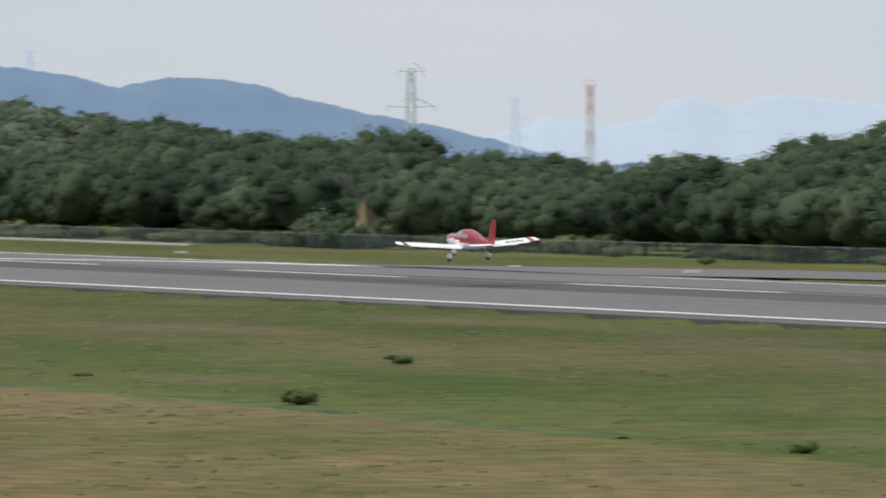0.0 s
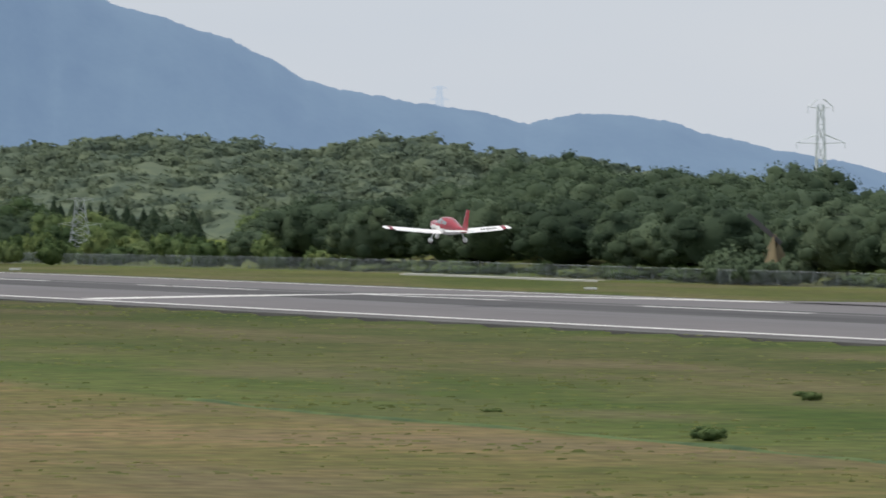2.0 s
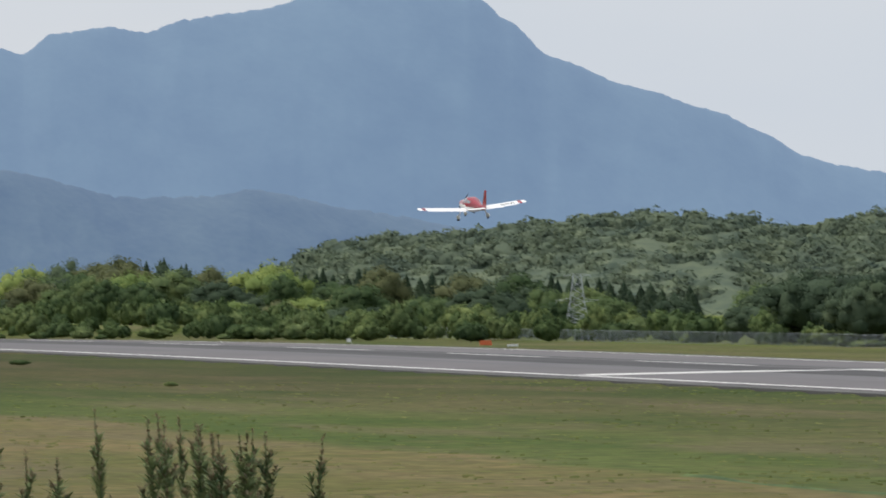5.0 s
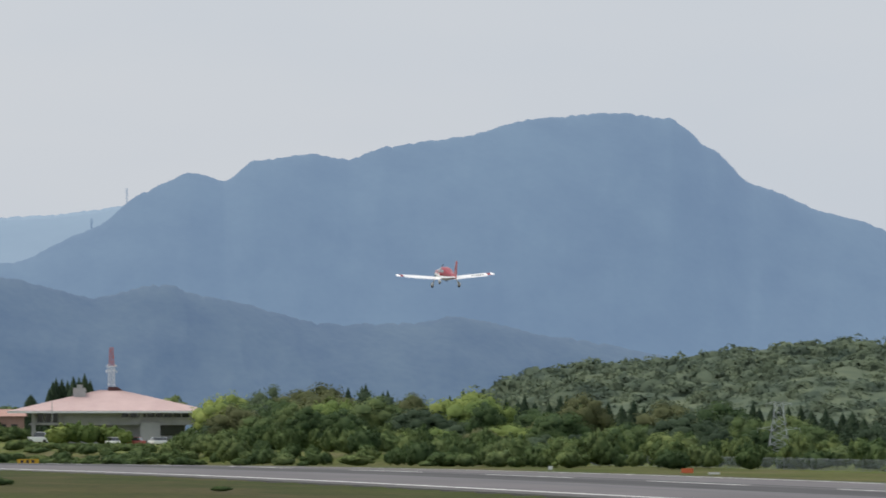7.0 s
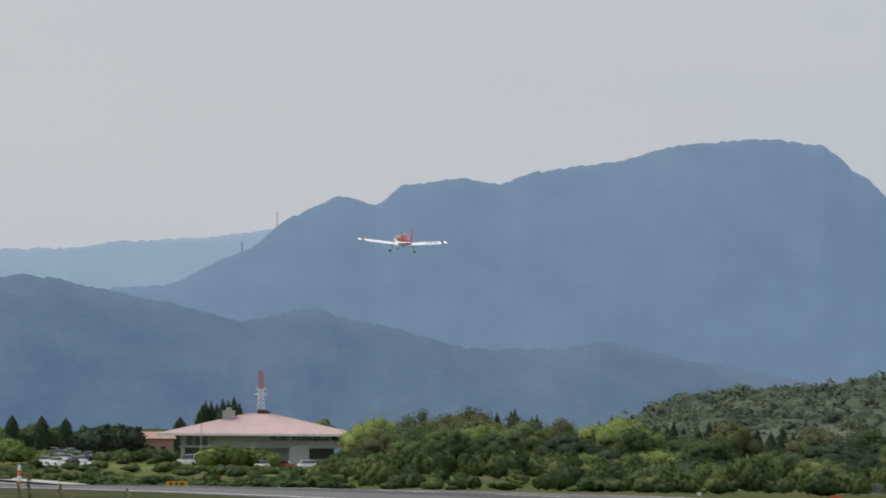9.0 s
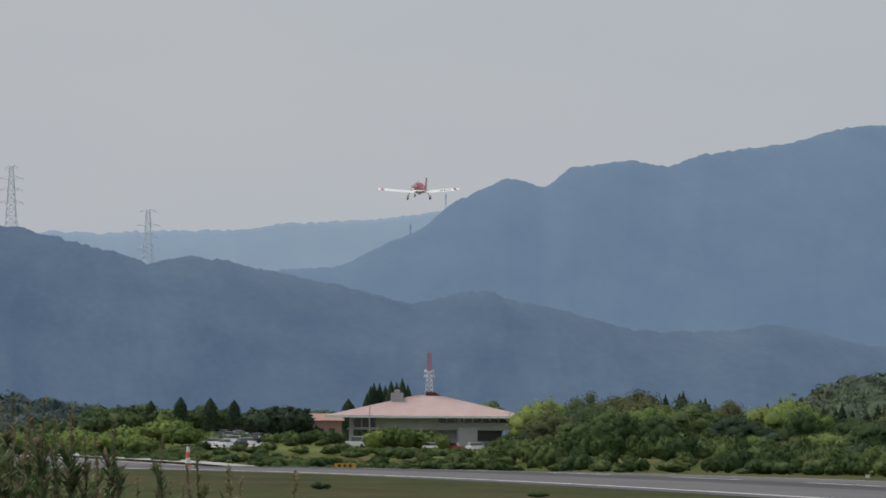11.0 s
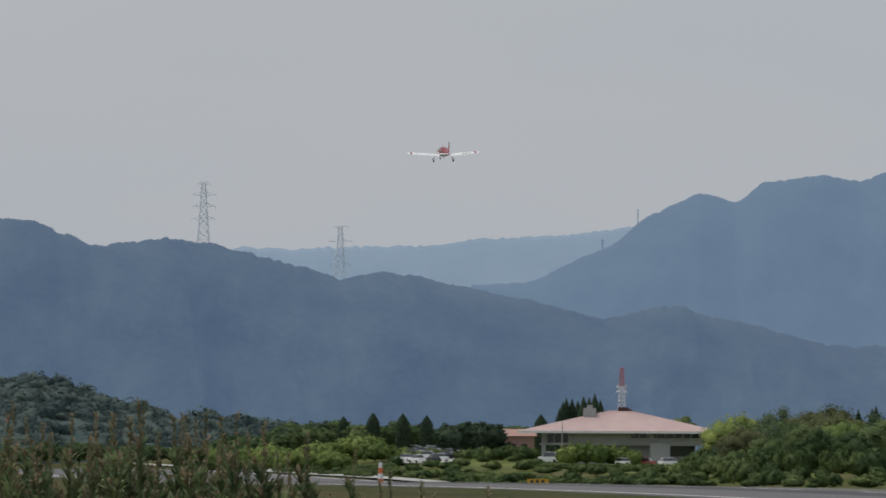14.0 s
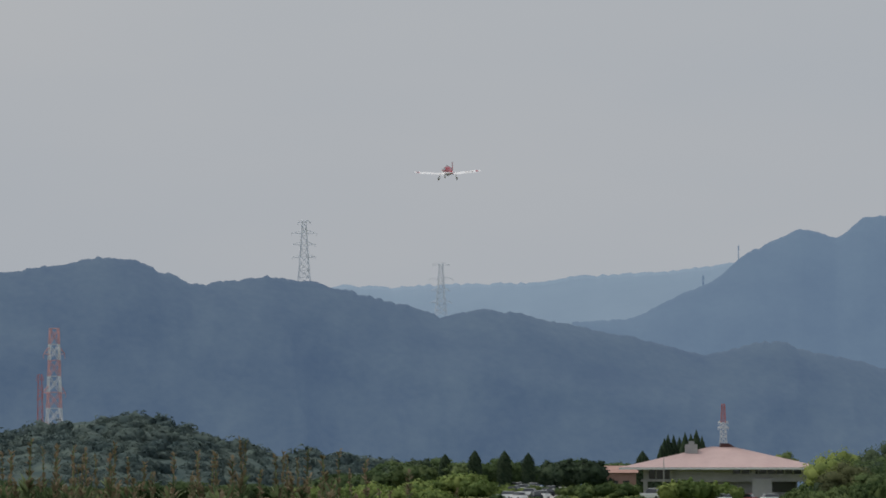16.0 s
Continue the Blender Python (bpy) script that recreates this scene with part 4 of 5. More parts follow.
    v, f = foil([(-1.60, -4.15, -4.80, 0.10, 0.03), (-1.48, -4.02, -4.82, 0.10, 0.045), (0, -4.0, -4.84, 0.10, 0.05), (1.48, -4.02, -4.82, 0.10, 0.045), (1.60, -4.15, -4.80, 0.10, 0.03)])
    put("stabilator", mesh_of("stabilator", v, [q for q in f], M_WHITE), plane, label="white all-moving tailplane")
    # propeller
    bm = bmesh.new()
    bar(bm, (0, 2.70, -0.05), (0, 3.02, -0.05), 0.16, 0.02, 14)
    spinner = part("spinner", bm, M_WHITE, plane, smooth=True)
    bm = bmesh.new()
    for s in (-1, 1):
        bar(bm, (0, 2.82, -0.05), (s * 0.55, 2.84, 0.72 * s - 0.05), 0.05, 0.03, 6)
    part("propeller_blade", bm, M_DARK, spinner)
    bm = boxes((-0.05, 0.05, -0.9, -0.3, -0.66, -0.60), bevel=0.01)
    part("belly_aerial", bm, M_DARK, plane)
    return plane


PLANE = aircraft()


# ---- power line towers ----
def lattice_tower(name, height, base, top, arms, mat, label, bands=None, r=0.09):
    """Four tapering legs, cross bracing and cross-arms with insulators."""
    root = new(name)
    tagged(root, label, "tower")
    levels = 9
    def at(u):
        return base + (top - base) * (u ** 0.75)
    for k in range(levels):
        z0, z1 = height * k / levels, height * (k + 1) / levels
        w0, w1 = at(k / levels) / 2, at((k + 1) / levels) / 2
        bm = bmesh.new()
        c0 = [(w0, w0), (-w0, w0), (-w0, -w0), (w0, -w0)]
        c1 = [(w1, w1), (-w1, w1), (-w1, -w1), (w1, -w1)]
        for i in range(4):
            j = (i + 1) % 4
            bar(bm, (*c0[i], z0), (*c1[i], z1), r * 1.3, r * 1.3, 4)
            bar(bm, (*c0[i], z0), (*c1[j], z1), r * 0.8, r * 0.8, 4)
            bar(bm, (*c0[j], z0), (*c1[i], z1), r * 0.8, r * 0.8, 4)
            bar(bm, (*c1[i], z1), (*c1[j], z1), r * 0.8, r * 0.8, 4)
        part("lattice_section", bm, bands[k % len(bands)] if bands else mat, root)
    for u, reach in arms:
        z, w = height * u, at(u) / 2
        for s in (-1, 1):
            bm = bmesh.new()
            for q in (-1, 1):
                bar(bm, (s * w, q * w, z), (s * reach, 0, z + 0.2), r, r * 0.7, 4)
                bar(bm, (s * w, q * w, z + height * 0.05), (s * reach, 0, z + 0.2), r * 0.8, r * 0.6, 4)
            arm = part("cross_arm", bm, bands[0] if bands else mat, root)
            bm = bmesh.new()
            bar(bm, (s * reach, 0, z + 0.2), (s * reach, 0, z - height * 0.03), r * 0.8, r * 0.8, 5)
            part("insulator", bm, bands[0] if bands else mat, arm)
    return root


def tower_at(tower, bearing, far, top, height, turn=0.0):
    """Stand a tower so that its top lies at the elevation angle top."""
    x, y = spot(bearing, far)
    tower.matrix_basis = pose(x, y, EYE + far * math.tan(radians(top)) - height, 0, 0, -bearing + turn)
    return tower


def towers():
    steel = "grey steel lattice power-line tower beyond the wood"
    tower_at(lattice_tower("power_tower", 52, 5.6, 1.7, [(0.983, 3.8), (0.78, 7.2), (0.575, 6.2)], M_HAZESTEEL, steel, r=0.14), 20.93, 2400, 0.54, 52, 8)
    # two far towers paled by the peaks' emissive haze colour
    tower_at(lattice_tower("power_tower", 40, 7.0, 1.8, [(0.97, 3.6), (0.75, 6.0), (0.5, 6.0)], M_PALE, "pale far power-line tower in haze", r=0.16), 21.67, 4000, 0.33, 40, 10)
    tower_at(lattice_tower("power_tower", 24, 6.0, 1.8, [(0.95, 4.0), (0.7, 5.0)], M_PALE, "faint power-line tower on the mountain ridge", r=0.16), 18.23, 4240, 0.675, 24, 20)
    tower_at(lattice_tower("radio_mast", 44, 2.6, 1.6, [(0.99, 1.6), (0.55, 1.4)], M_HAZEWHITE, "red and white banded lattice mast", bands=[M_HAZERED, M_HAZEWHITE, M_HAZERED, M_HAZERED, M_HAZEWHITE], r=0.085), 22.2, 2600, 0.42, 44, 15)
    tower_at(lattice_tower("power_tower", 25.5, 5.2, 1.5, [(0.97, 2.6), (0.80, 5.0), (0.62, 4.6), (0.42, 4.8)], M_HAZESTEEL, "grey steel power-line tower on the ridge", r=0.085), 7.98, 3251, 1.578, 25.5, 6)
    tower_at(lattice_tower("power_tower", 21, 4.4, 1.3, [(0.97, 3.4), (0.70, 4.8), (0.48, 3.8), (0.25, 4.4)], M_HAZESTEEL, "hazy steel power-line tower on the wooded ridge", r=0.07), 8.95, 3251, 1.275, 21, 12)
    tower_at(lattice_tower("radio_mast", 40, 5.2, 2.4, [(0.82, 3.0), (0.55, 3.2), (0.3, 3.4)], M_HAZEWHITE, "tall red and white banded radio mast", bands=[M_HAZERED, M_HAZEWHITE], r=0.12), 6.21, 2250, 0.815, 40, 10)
    tower_at(lattice_tower("steel_mast", 24, 2.0, 1.0, [(0.95, 1.0)], M_FADED, "slender faded red lattice mast", r=0.04), 6.11, 2240, 0.49, 24, 10)
    # the aerial masts take the emissive haze colour of the slopes behind
    tower_at(lattice_tower("steel_mast", 16, 0.9, 0.5, [(0.9, 0.5)], M_PLATEAU, "thin aerial mast on the far plateau", r=0.1), 11.06, 4650, 1.405, 16, 0)
    tower_at(lattice_tower("steel_mast", 16, 0.9, 0.5, [(0.9, 0.5)], M_MOUNTAIN, "thin aerial mast on the mountain flank", r=0.1), 10.81, 4260, 1.19, 16, 0)
    tower_at(lattice_tower("steel_mast", 7.6, 3.4, 0.9, [(0.96, 1.6), (0.56, 2.6), (0.12, 3.1)], M_FENCE, "small grey lattice mast among the trees", r=0.022), 15.68, 985, -0.115, 7.6, 5)


towers()


def fence():
    root = new("fence")
    tagged(root, "grey wire boundary fence on steel posts", "fence")
    ys = [480 + 3.0 * i for i in range(172)]
    bm = bmesh.new()
    box(bm, -0.014, 0.014, -0.014, 0.014, -0.3, 1.5)
    post = bpy.data.meshes.new("post")
    bm.to_mesh(post)
    bm.free()
    post.materials.append(M_FENCE)
    for y in ys[::1]:
        put("post", post, root, pose(FENCE, y, land(FENCE, y)))
    verts, faces = [], []
    def strip(y0, z0, y1, z1, w):
        n0 = len(verts)
        for y, z in ((y0, z0), (y1, z1)):
            verts.extend(((FENCE - w, y, z - w), (FENCE + w, y, z - w), (FENCE, y, z + w)))
        for i in range(3):
            j = (i + 1) % 3
            faces.append((n0 + i, n0 + j, n0 + 3 + j, n0 + 3 + i))
    def pale(y, z, h, w):
        n0 = len(verts)
        for k in (0.05, h):
            verts.extend(((FENCE - w, y - w, z + k), (FENCE + w, y - w, z + k), (FENCE, y + w, z + k)))
        for i in range(3):
            j = (i + 1) % 3
            faces.append((n0 + i, n0 + j, n0 + 3 + j, n0 + 3 + i))
    for a, b in zip(ys, ys[1:]):
        za, zb = land(FENCE, a), land(FENCE, b)
        for k in (1.38,):
            strip(a, za + k, b, zb + k, 0.008)
        for i in range(22):
            u = i / 22
            pale(a + (b - a) * u, za + (zb - za) * u, 1.36, 0.0062)
    wire = put("wire", mesh_of("wire", verts, faces, M_FENCE), root, label="grey wire mesh")
    wire["kind"] = "stuff"


fence()


# ---- the building under the broad roof ----
def terminal():
    root = new("building")
    x, y = spot(10.967, 1556)
    root.matrix_basis = pose(x, y, -1.02, 0, 0, -10.967)
    root.scale = (1.114, 1.114, 1.114)
    tagged(root, "low grey concrete building with a broad pink hipped roof", "building")
    part("wall", boxes((-14.2, 14.2, 0, 16, 3.05, 5.1)), M_WALL, root, "grey upper storey wall")
    part("plinth", boxes((-12, 13.9, 0.9, 15.6, -1.2, 0.15)), M_WALL, root)
    part("wall", boxes((-11, 12.4, 1.6, 15, 0, 3.05)), M_WALL, root, "recessed lower storey wall")
    part("floor_slab", boxes((-14.6, 14.6, -0.5, 16.4, 2.78, 3.05)), M_WALL, root)
    for px in (-14.2, -9.6, 4.4, 13.5):
        part("pier", boxes((px, px + 0.75, -0.35, 0.4, -0.9, 5.2), bevel=0.04), M_WALL, root, "pale concrete pier")
    part("spandrel", boxes((1.2, 13.5, -0.28, -0.03, 3.0, 4.05)), M_WALL, root, "grey concrete balcony front")
    part("spandrel", boxes((-8.6, 1.0, -0.28, -0.03, 2.9, 5.15)), M_WALL, root, "plain grey wall panel")
    part("stair_block", boxes((4.6, 8.0, -1.6, -0.4, 0, 3.2), bevel=0.05), M_WALL, root, "pale concrete stair block")
    for k in range(8):
        w = part("window", boxes((1.3 + 1.5 * k, 2.55 + 1.5 * k, -0.06, -0.012, 4.1, 5.0)), M_WINDOW, root, "dark window pane")
        part("mullion", boxes((2.6 + 1.5 * k, 2.72 + 1.5 * k, -0.12, -0.01, 4.06, 5.05)), M_WALL, w)
    for k in range(3):
        part("window", boxes((-13.2 + 1.3 * k, -12.1 + 1.3 * k, -0.06, -0.012, 3.2, 4.9)), M_WINDOW, root, "dark window pane")
    part("opening", boxes((5.6, 12.2, 1.5, 1.58, 0.9, 2.7)), M_WINDOW, root, "dark lower window band")
    part("opening", boxes((-10.5, -1.5, 1.5, 1.58, 0.6, 2.7)), M_WINDOW, root, "dark lower window band")
    # roof: four slopes up to a flat-topped ventilator
    e = [(-18.2, -3.2, 5.25), (16.9, -3.2, 5.25), (16.9, 19, 5.25), (-18.2, 19, 5.25)]
    t = [(-2.6, 6.6, 8.8), (1.2, 6.6, 8.8), (1.2, 9.2, 8.8), (-2.6, 9.2, 8.8)]
    low = [(p[0], p[1], p[2] - 0.32) for p in e]
    verts = e + t + low
    faces = [(0, 1, 5, 4), (1, 2, 6, 5), (2, 3, 7, 6), (3, 0, 4, 7), (4, 5, 6, 7), (8, 9, 1, 0), (9, 10, 2, 1), (10, 11, 3, 2), (11, 8, 0, 3), (11, 10, 9, 8)]
    roof = put("roof", mesh_of("roof", verts, faces, M_ROOF), root, label="broad pink sheet-metal hipped roof")
    # standing seams on the front slope
    for k in range(1, 26):
        u = k / 26
        a = Vector(e[0]).lerp(Vector(e[1]), u)
        b = Vector(t[0]).lerp(Vector(t[1]), u)
        bm = bmesh.new()
        bar(bm, a + Vector((0, 0, 0.02)), b + Vector((0, 0, 0.02)), 0.014, 0.014, 4)
        part("roof_seam", bm, M_ROOF, roof)
    bm = bmesh.new()
    box(bm, -1.0, 3.0, 6.3, 9.1, 7.9, 9.35)
    for v in bm.verts:
        if v.co.z > 8.8 and v.co.x > 1:
            v.co.x -= 2.4
    part("ventilator", bm, M_VENT, roof, "dark red roof ventilator")
    part("gutter", boxes((-18.35, 17.05, -3.4, -3.22, 4.86, 5.2)), M_WHITE, roof, "pale fascia gutter")
    part("chimney", boxes((-7.05, -4.85, 3.4, 5.2, 6.6, 9.2), (-6.4, -5.4, 3.7, 4.7, 9.2, 9.75), bevel=0.06), M_WALL, roof, "grey roof-top chimney box")
    bm = bmesh.new()
    bar(bm, (-10.6, -4.4, 0), (-10.6, -4.4, 6.9), 0.09, 0.07, 8)
    part("flagpole", bm, M_WALL, root)
    mast = lattice_tower("roof_mast", 7.2, 1.3, 0.55, [(0.42, 0.9), (0.55, 0.8)], M_WHITE, "red and white lattice mast on a pink roof", bands=[M_WHITE, M_WHITE, M_WHITE, M_WHITE, M_WHITE, M_FADED, M_FADED, M_FADED, M_FADED], r=0.07)
    mast.matrix_basis = root.matrix_basis @ pose(-0.4, 7.9, 8.95)
    return root


terminal()


def annex():
    root = new("house")
    x, y = spot(10.22, 1630)
    root.matrix_basis = pose(x, y, -0.7, 0, 0, -10)
    tagged(root, "small house with an orange tiled roof", "house")
    part("wall", boxes((-3.2, 3.2, 0, 6, 0, 4.2)), M_TILE, root, "salmon rendered wall")
    verts = [(-3.8, -0.6, 4.2), (3.8, -0.6, 4.2), (3.8, 6.6, 4.2), (-3.8, 6.6, 4.2), (-3.2, 3, 5.6), (3.2, 3, 5.6)]
    put("roof", mesh_of("roof", verts, [(0, 1, 5, 4), (1, 2, 5), (2, 3, 4, 5), (3, 0, 4), (3, 2, 1, 0)], M_TILE), root, label="orange tiled roof")
    part("window", boxes((-1.8, -0.4, -0.05, -0.01, 1.2, 2.6)), M_WINDOW, root)
    part("window", boxes((0.6, 1.9, -0.05, -0.01, 1.2, 2.6)), M_WINDOW, root)


annex()


def make_car(mat, label):
    root = new("car")
    tagged(root, label, "car", "parked cars")
    bm = bmesh.new()
    box(bm, -0.85, 0.85, -2.1, 2.1, 0.28, 0.92, 0.12)
    part("body", bm, mat, root)
    bm = bmesh.new()
    box(bm, -0.76, 0.76, -1.5, 1.0, 0.92, 1.48)
    for v in bm.verts:
        if v.co.z > 1.2:
            v.co.x *= 0.86
            v.co.y = v.co.y * 0.72 - 0.1
    part("cabin", bm, M_WINDOW, root, "dark car windows")
    bm = boxes((-0.62, 0.62, -1.16, 0.58, 1.482, 1.54), bevel=0.02)
    part("roof", bm, mat, root)
    for sx in (-1, 1):
        for wy in (-1.3, 1.3):
            bm = bmesh.new()
            bar(bm, (sx * 0.70, wy, 0.30), (sx * 0.87, wy, 0.30), 0.30, 0.30, 14)
            part("wheel", bm, M_DARK, root)
    return root


def car_park():
    white = make_car(M_CAR, "parked white car with dark windows")
    dark = make_car(M_CARDARK, "parked dark car with dark windows")
    red = make_car(M_FADED, "parked faded red car with dark windows")
    spots = [(white, 9.42, 1345, 40), (white, 9.50, 1330, 20), (white, 9.57, 1372, 60), (dark, 9.46, 1390, 50), (white, 9.66, 1352, 30), (white, 9.73, 1394, 55), (dark, 9.62, 1336, 10),
             (white, 9.53, 1408, 60), (white, 9.60, 1424, 30), (dark, 9.70, 1370, 20), (white, 9.48, 1430, 70), (white, 9.78, 1412, 50), (white, 10.44, 1306, 60), (white, 10.49, 1309, 80), (white, 10.96, 1262, 8), (white, 11.03, 1265, -12), (red, 11.11, 1264, 60), (white, 11.26, 1266, 5),
             (white, 11.31, 1270, -8)]
    seen = set()
    for car, b, far, turn in spots:
        x, y = spot(b, far + 226)
        z = land(x, y) + 0.07
        if id(car) in seen:
            parked = copy_thing(car, pose(x, y, z, 0, 0, turn))
            parked.scale = (1, 1, 1.5) if 10.4 < b < 10.5 else (1, 1, 1)
        else:
            seen.add(id(car))
            car.matrix_basis = pose(x, y, z, 0, 0, turn)


car_park()


def conifers_and_garden():
    rng = random.Random(31)
    cyp = make_conifer("cypress", 3, 8.4, 1.75, "dark green columnar conifer near the car park", True)
    cyp.matrix_basis = pose(*spot(9.19, 1649), land(*spot(9.19, 1649)))
    for b, far, s in ((9.40, 1485, 1.0), (9.57, 1485, 0.95), (8.98, 1500, 0.9), (10.38, 1500, 1.15), (10.52, 1500, 0.95)):
        stand(cyp, *spot(b, far * 1.114), b * 7, s)
    tall = make_conifer("cedar_tree", 4, 13.0, 4.0, "tall dark cedar behind the pink-roofed building")
    tall.matrix_basis = pose(*spot(10.56, 1638), land(*spot(10.56, 1638)))
    for b, s in ((10.51, 0.84), (10.535, 0.95), (10.60, 1.0), (10.64, 0.97), (10.68, 1.04), (10.72, 1.02), (10.76, 1.08), (10.80, 0.98)):
        stand(tall, *spot(b, 1640 + rng.uniform(-8, 8)), b * 5, s)
    rnd = make_tree("clipped_tree", 77, 7.6, 4.0, 0.4, 40, 32, 0.27, M_CONIFER, "dark rounded evergreen tree in the grounds")
    rnd.matrix_basis = pose(*spot(9.86, 1621), land(*spot(9.86, 1621)))
    for b, far, s in ((10.02, 1450, 1.05), (9.75, 1465, 0.95), (8.80, 1490, 0.95), (8.62, 1500, 0.85), (9.05, 1500, 0.8), (8.42, 1520, 0.75)):
        stand(rnd, *spot(b, far * 1.114), b * 3, s)
    lime = make_tree("broadleaf_tree", 78, 10.2, 4.6, 1.0, 40, 30, 0.28, M_BUSH, "light green feathery tree beside the building")
    lime.matrix_basis = pose(*spot(11.38, 1638), land(*spot(11.38, 1638)))
    stand(lime, *spot(11.24, 1638), 2.0, 0.92)
    hedge = make_tree("shrub", 79, 5.0, 2.6, 0.1, 28, 30, 0.24, M_LIME, "rounded yellow-green garden shrub", "shrub", 0.85)
    hedge.matrix_basis = pose(*spot(10.70, 1493), land(*spot(10.70, 1493)))
    for b, far, s in ((10.61, 1342, 0.95), (10.79, 1338, 0.95), (10.88, 1340, 0.9), (10.55, 1336, 0.85), (10.97, 1338, 0.85), (11.04, 1336, 0.7)):
        stand(hedge, *spot(b, far * 1.114), b * 11, s)
    back = make_tree("broadleaf_tree", 81, 7.2, 4.0, 0.4, 40, 32, 0.27, M_LEAF, "mid-green tree behind the car park")
    back.matrix_basis = pose(*spot(8.55, 1680), land(*spot(8.55, 1680)))
    for k in range(26):
        b = 8.25 + 0.085 * k + rng.uniform(-0.03, 0.03)
        if not 10.35 < b < 11.3:
            stand(back, *spot(b, rng.uniform(1655, 1720)), rng.uniform(0, 6.28), rng.uniform(0.8, 1.1), rng.uniform(0.72, 1.02))
    for k in range(26):
        b = 5.6 + 0.115 * k + rng.uniform(-0.04, 0.04)
        stand(back, *spot(b, rng.uniform(1690, 1790)), rng.uniform(0, 6.28), rng.uniform(0.8, 1.1), rng.uniform(0.5, 0.8))
    scrub = make_tree("shrub", 80, 2.6, 2.6, 0.1, 26, 30, 0.24, M_LIME, "green shrub on the slope by the car park", "shrub", 0.85)
    dull = make_tree("shrub", 82, 2.6, 2.6, 0.1, 26, 30, 0.24, M_BUSH, "dull green shrub below the building", "shrub", 0.85)
    dull.matrix_basis = pose(*spot(10.1, 1590), land(*spot(10.1, 1590)))
    first = True
    for k in range(110):
        b = rng.uniform(8.0, 11.3)
        far = rng.uniform(1400, 1470) if b < 9.35 or 9.75 < b < 10.3 else rng.uniform(1290, 1325)
        if 9.3 < b < 9.8:
            far = rng.uniform(1430, 1480)
        s = rng.uniform(0.7, 1.5) * (1.25 if b < 9.3 else 0.55 if b < 9.9 else 0.3 if b > 10.35 else 0.7)
        if first:
            scrub.matrix_basis = pose(*spot(b, far * 1.114), land(*spot(b, far * 1.114)))
            first = False
        else:
            stand(scrub if b < 9.6 else dull, *spot(b, far * 1.114), rng.uniform(0, 6.28), s)


conifers_and_garden()


def small_airfield_things():
    # guidance sign
    root = new("guidance_sign")
    x, y = spot(10.36, 1185)
    root.matrix_basis = pose(x, y, land(x, y), 0, 0, -10)
    tagged(root, "yellow airfield guidance sign with dark marks", "sign")
    part("panel", boxes((-1.6, 1.6, -0.1, 0.1, 0.25, 0.95), bevel=0.02), M_YELLOW, root)
    for k in range(3):
        part("mark", boxes((-1.1 + 0.8 * k, -0.65 + 0.8 * k, -0.106, -0.09, 0.4, 0.8)), M_INK, root, "dark marking bar")
    for s in (-1.2, 1.2):
        part("leg", boxes((s - 0.05, s + 0.05, -0.05, 0.05, -0.2, 0.3)), M_STEEL, root)
    # banded marker post
    root = new("marker_post")
    x, y = spot(9.245, 1300)
    root.matrix_basis = pose(x, y, land(x, y))
    tagged(root, "orange and white banded marker post", "marker")
    for k in range(4):
        bm = bmesh.new()
        bar(bm, (0, 0, 0.9 * k - 0.05), (0, 0, 0.9 * k + 0.87), 0.46 - 0.05 * k, 0.42 - 0.05 * k, 10)
        part("band", bm, M_ORANGE if k % 2 == 0 else M_WHITE, root, "orange band" if k % 2 == 0 else "white band")
    # low boards and lights beyond the far edge
    for b, off, w, h, mat, label in ((19.30, 9.0, 1.1, 0.16, M_WHITE, "low white edge marker board"), (22.92, 8.5, 1.3, 0.2, M_WHITE, "low white edge marker board"),
                                     (15.03, 8.0, 1.3, 0.5, M_ORANGE, "orange marker box at the runway side"), (15.22, 7.0, 1.2, 0.2, M_WHITE, "low white edge marker board"),
                                     (14.06, 8.0, 0.5, 0.4, M_WHITE, "small white edge light"), (21.66, 6.0, 0.9, 0.12, M_WHITE, "low white edge marker board")):
        xx = FAR_EDGE + off
        yy = xx / math.tan(radians(b))
        root = new("marker_board")
        root.matrix_basis = pose(xx, yy, land(xx, yy), 0, 0, -b)
        tagged(root, label, "marker", "runway edge markers")
        part("panel", boxes((-w / 2, w / 2, -0.12, 0.12, 0.12, 0.12 + h), bevel=0.02), mat, root)
        for s in (-0.35, 0.35):
            part("leg", boxes((s * w - 0.03, s * w + 0.03, -0.03, 0.03, -0.15, 0.14)), M_STEEL, root)
    # concrete drain strip at the foot of the fence
    verts, faces = [], []
    ys = span(712, 772, 12)
    for yy in ys:
        for xx in (FENCE - 4.0, FENCE - 2.6):
            verts.append((xx, yy, land(xx, yy) + 0.16))
    faces = [(2 * i, 2 * i + 1, 2 * i + 3, 2 * i + 2) for i in range(len(ys) - 1)]
    n0 = len(verts)
    verts += [(v[0], v[1], v[2] - 0.3) for v in verts]
    faces += [(2 * i, 2 * i + 2, n0 + 2 * i + 2, n0 + 2 * i) for i in range(len(ys) - 1)]
    drain = new("drain", mesh_of("drain", verts, faces, M_PAD))
    tagged(drain, "pale concrete drain along the fence", "drain", kind="structure")
    # pale ground of the car park
    verts = []
    for i in range(9):
        b = 9.34 + 0.06 * i
        for far in (1548, 1580, 1612, 1644, 1672):
            x, y = spot(b, far)
            verts.append((x, y, land(x, y) + 0.06))
    faces = [(5 * i + j, 5 * i + j + 1, 5 * i + j + 6, 5 * i + j + 5) for i in range(8) for j in range(4)]
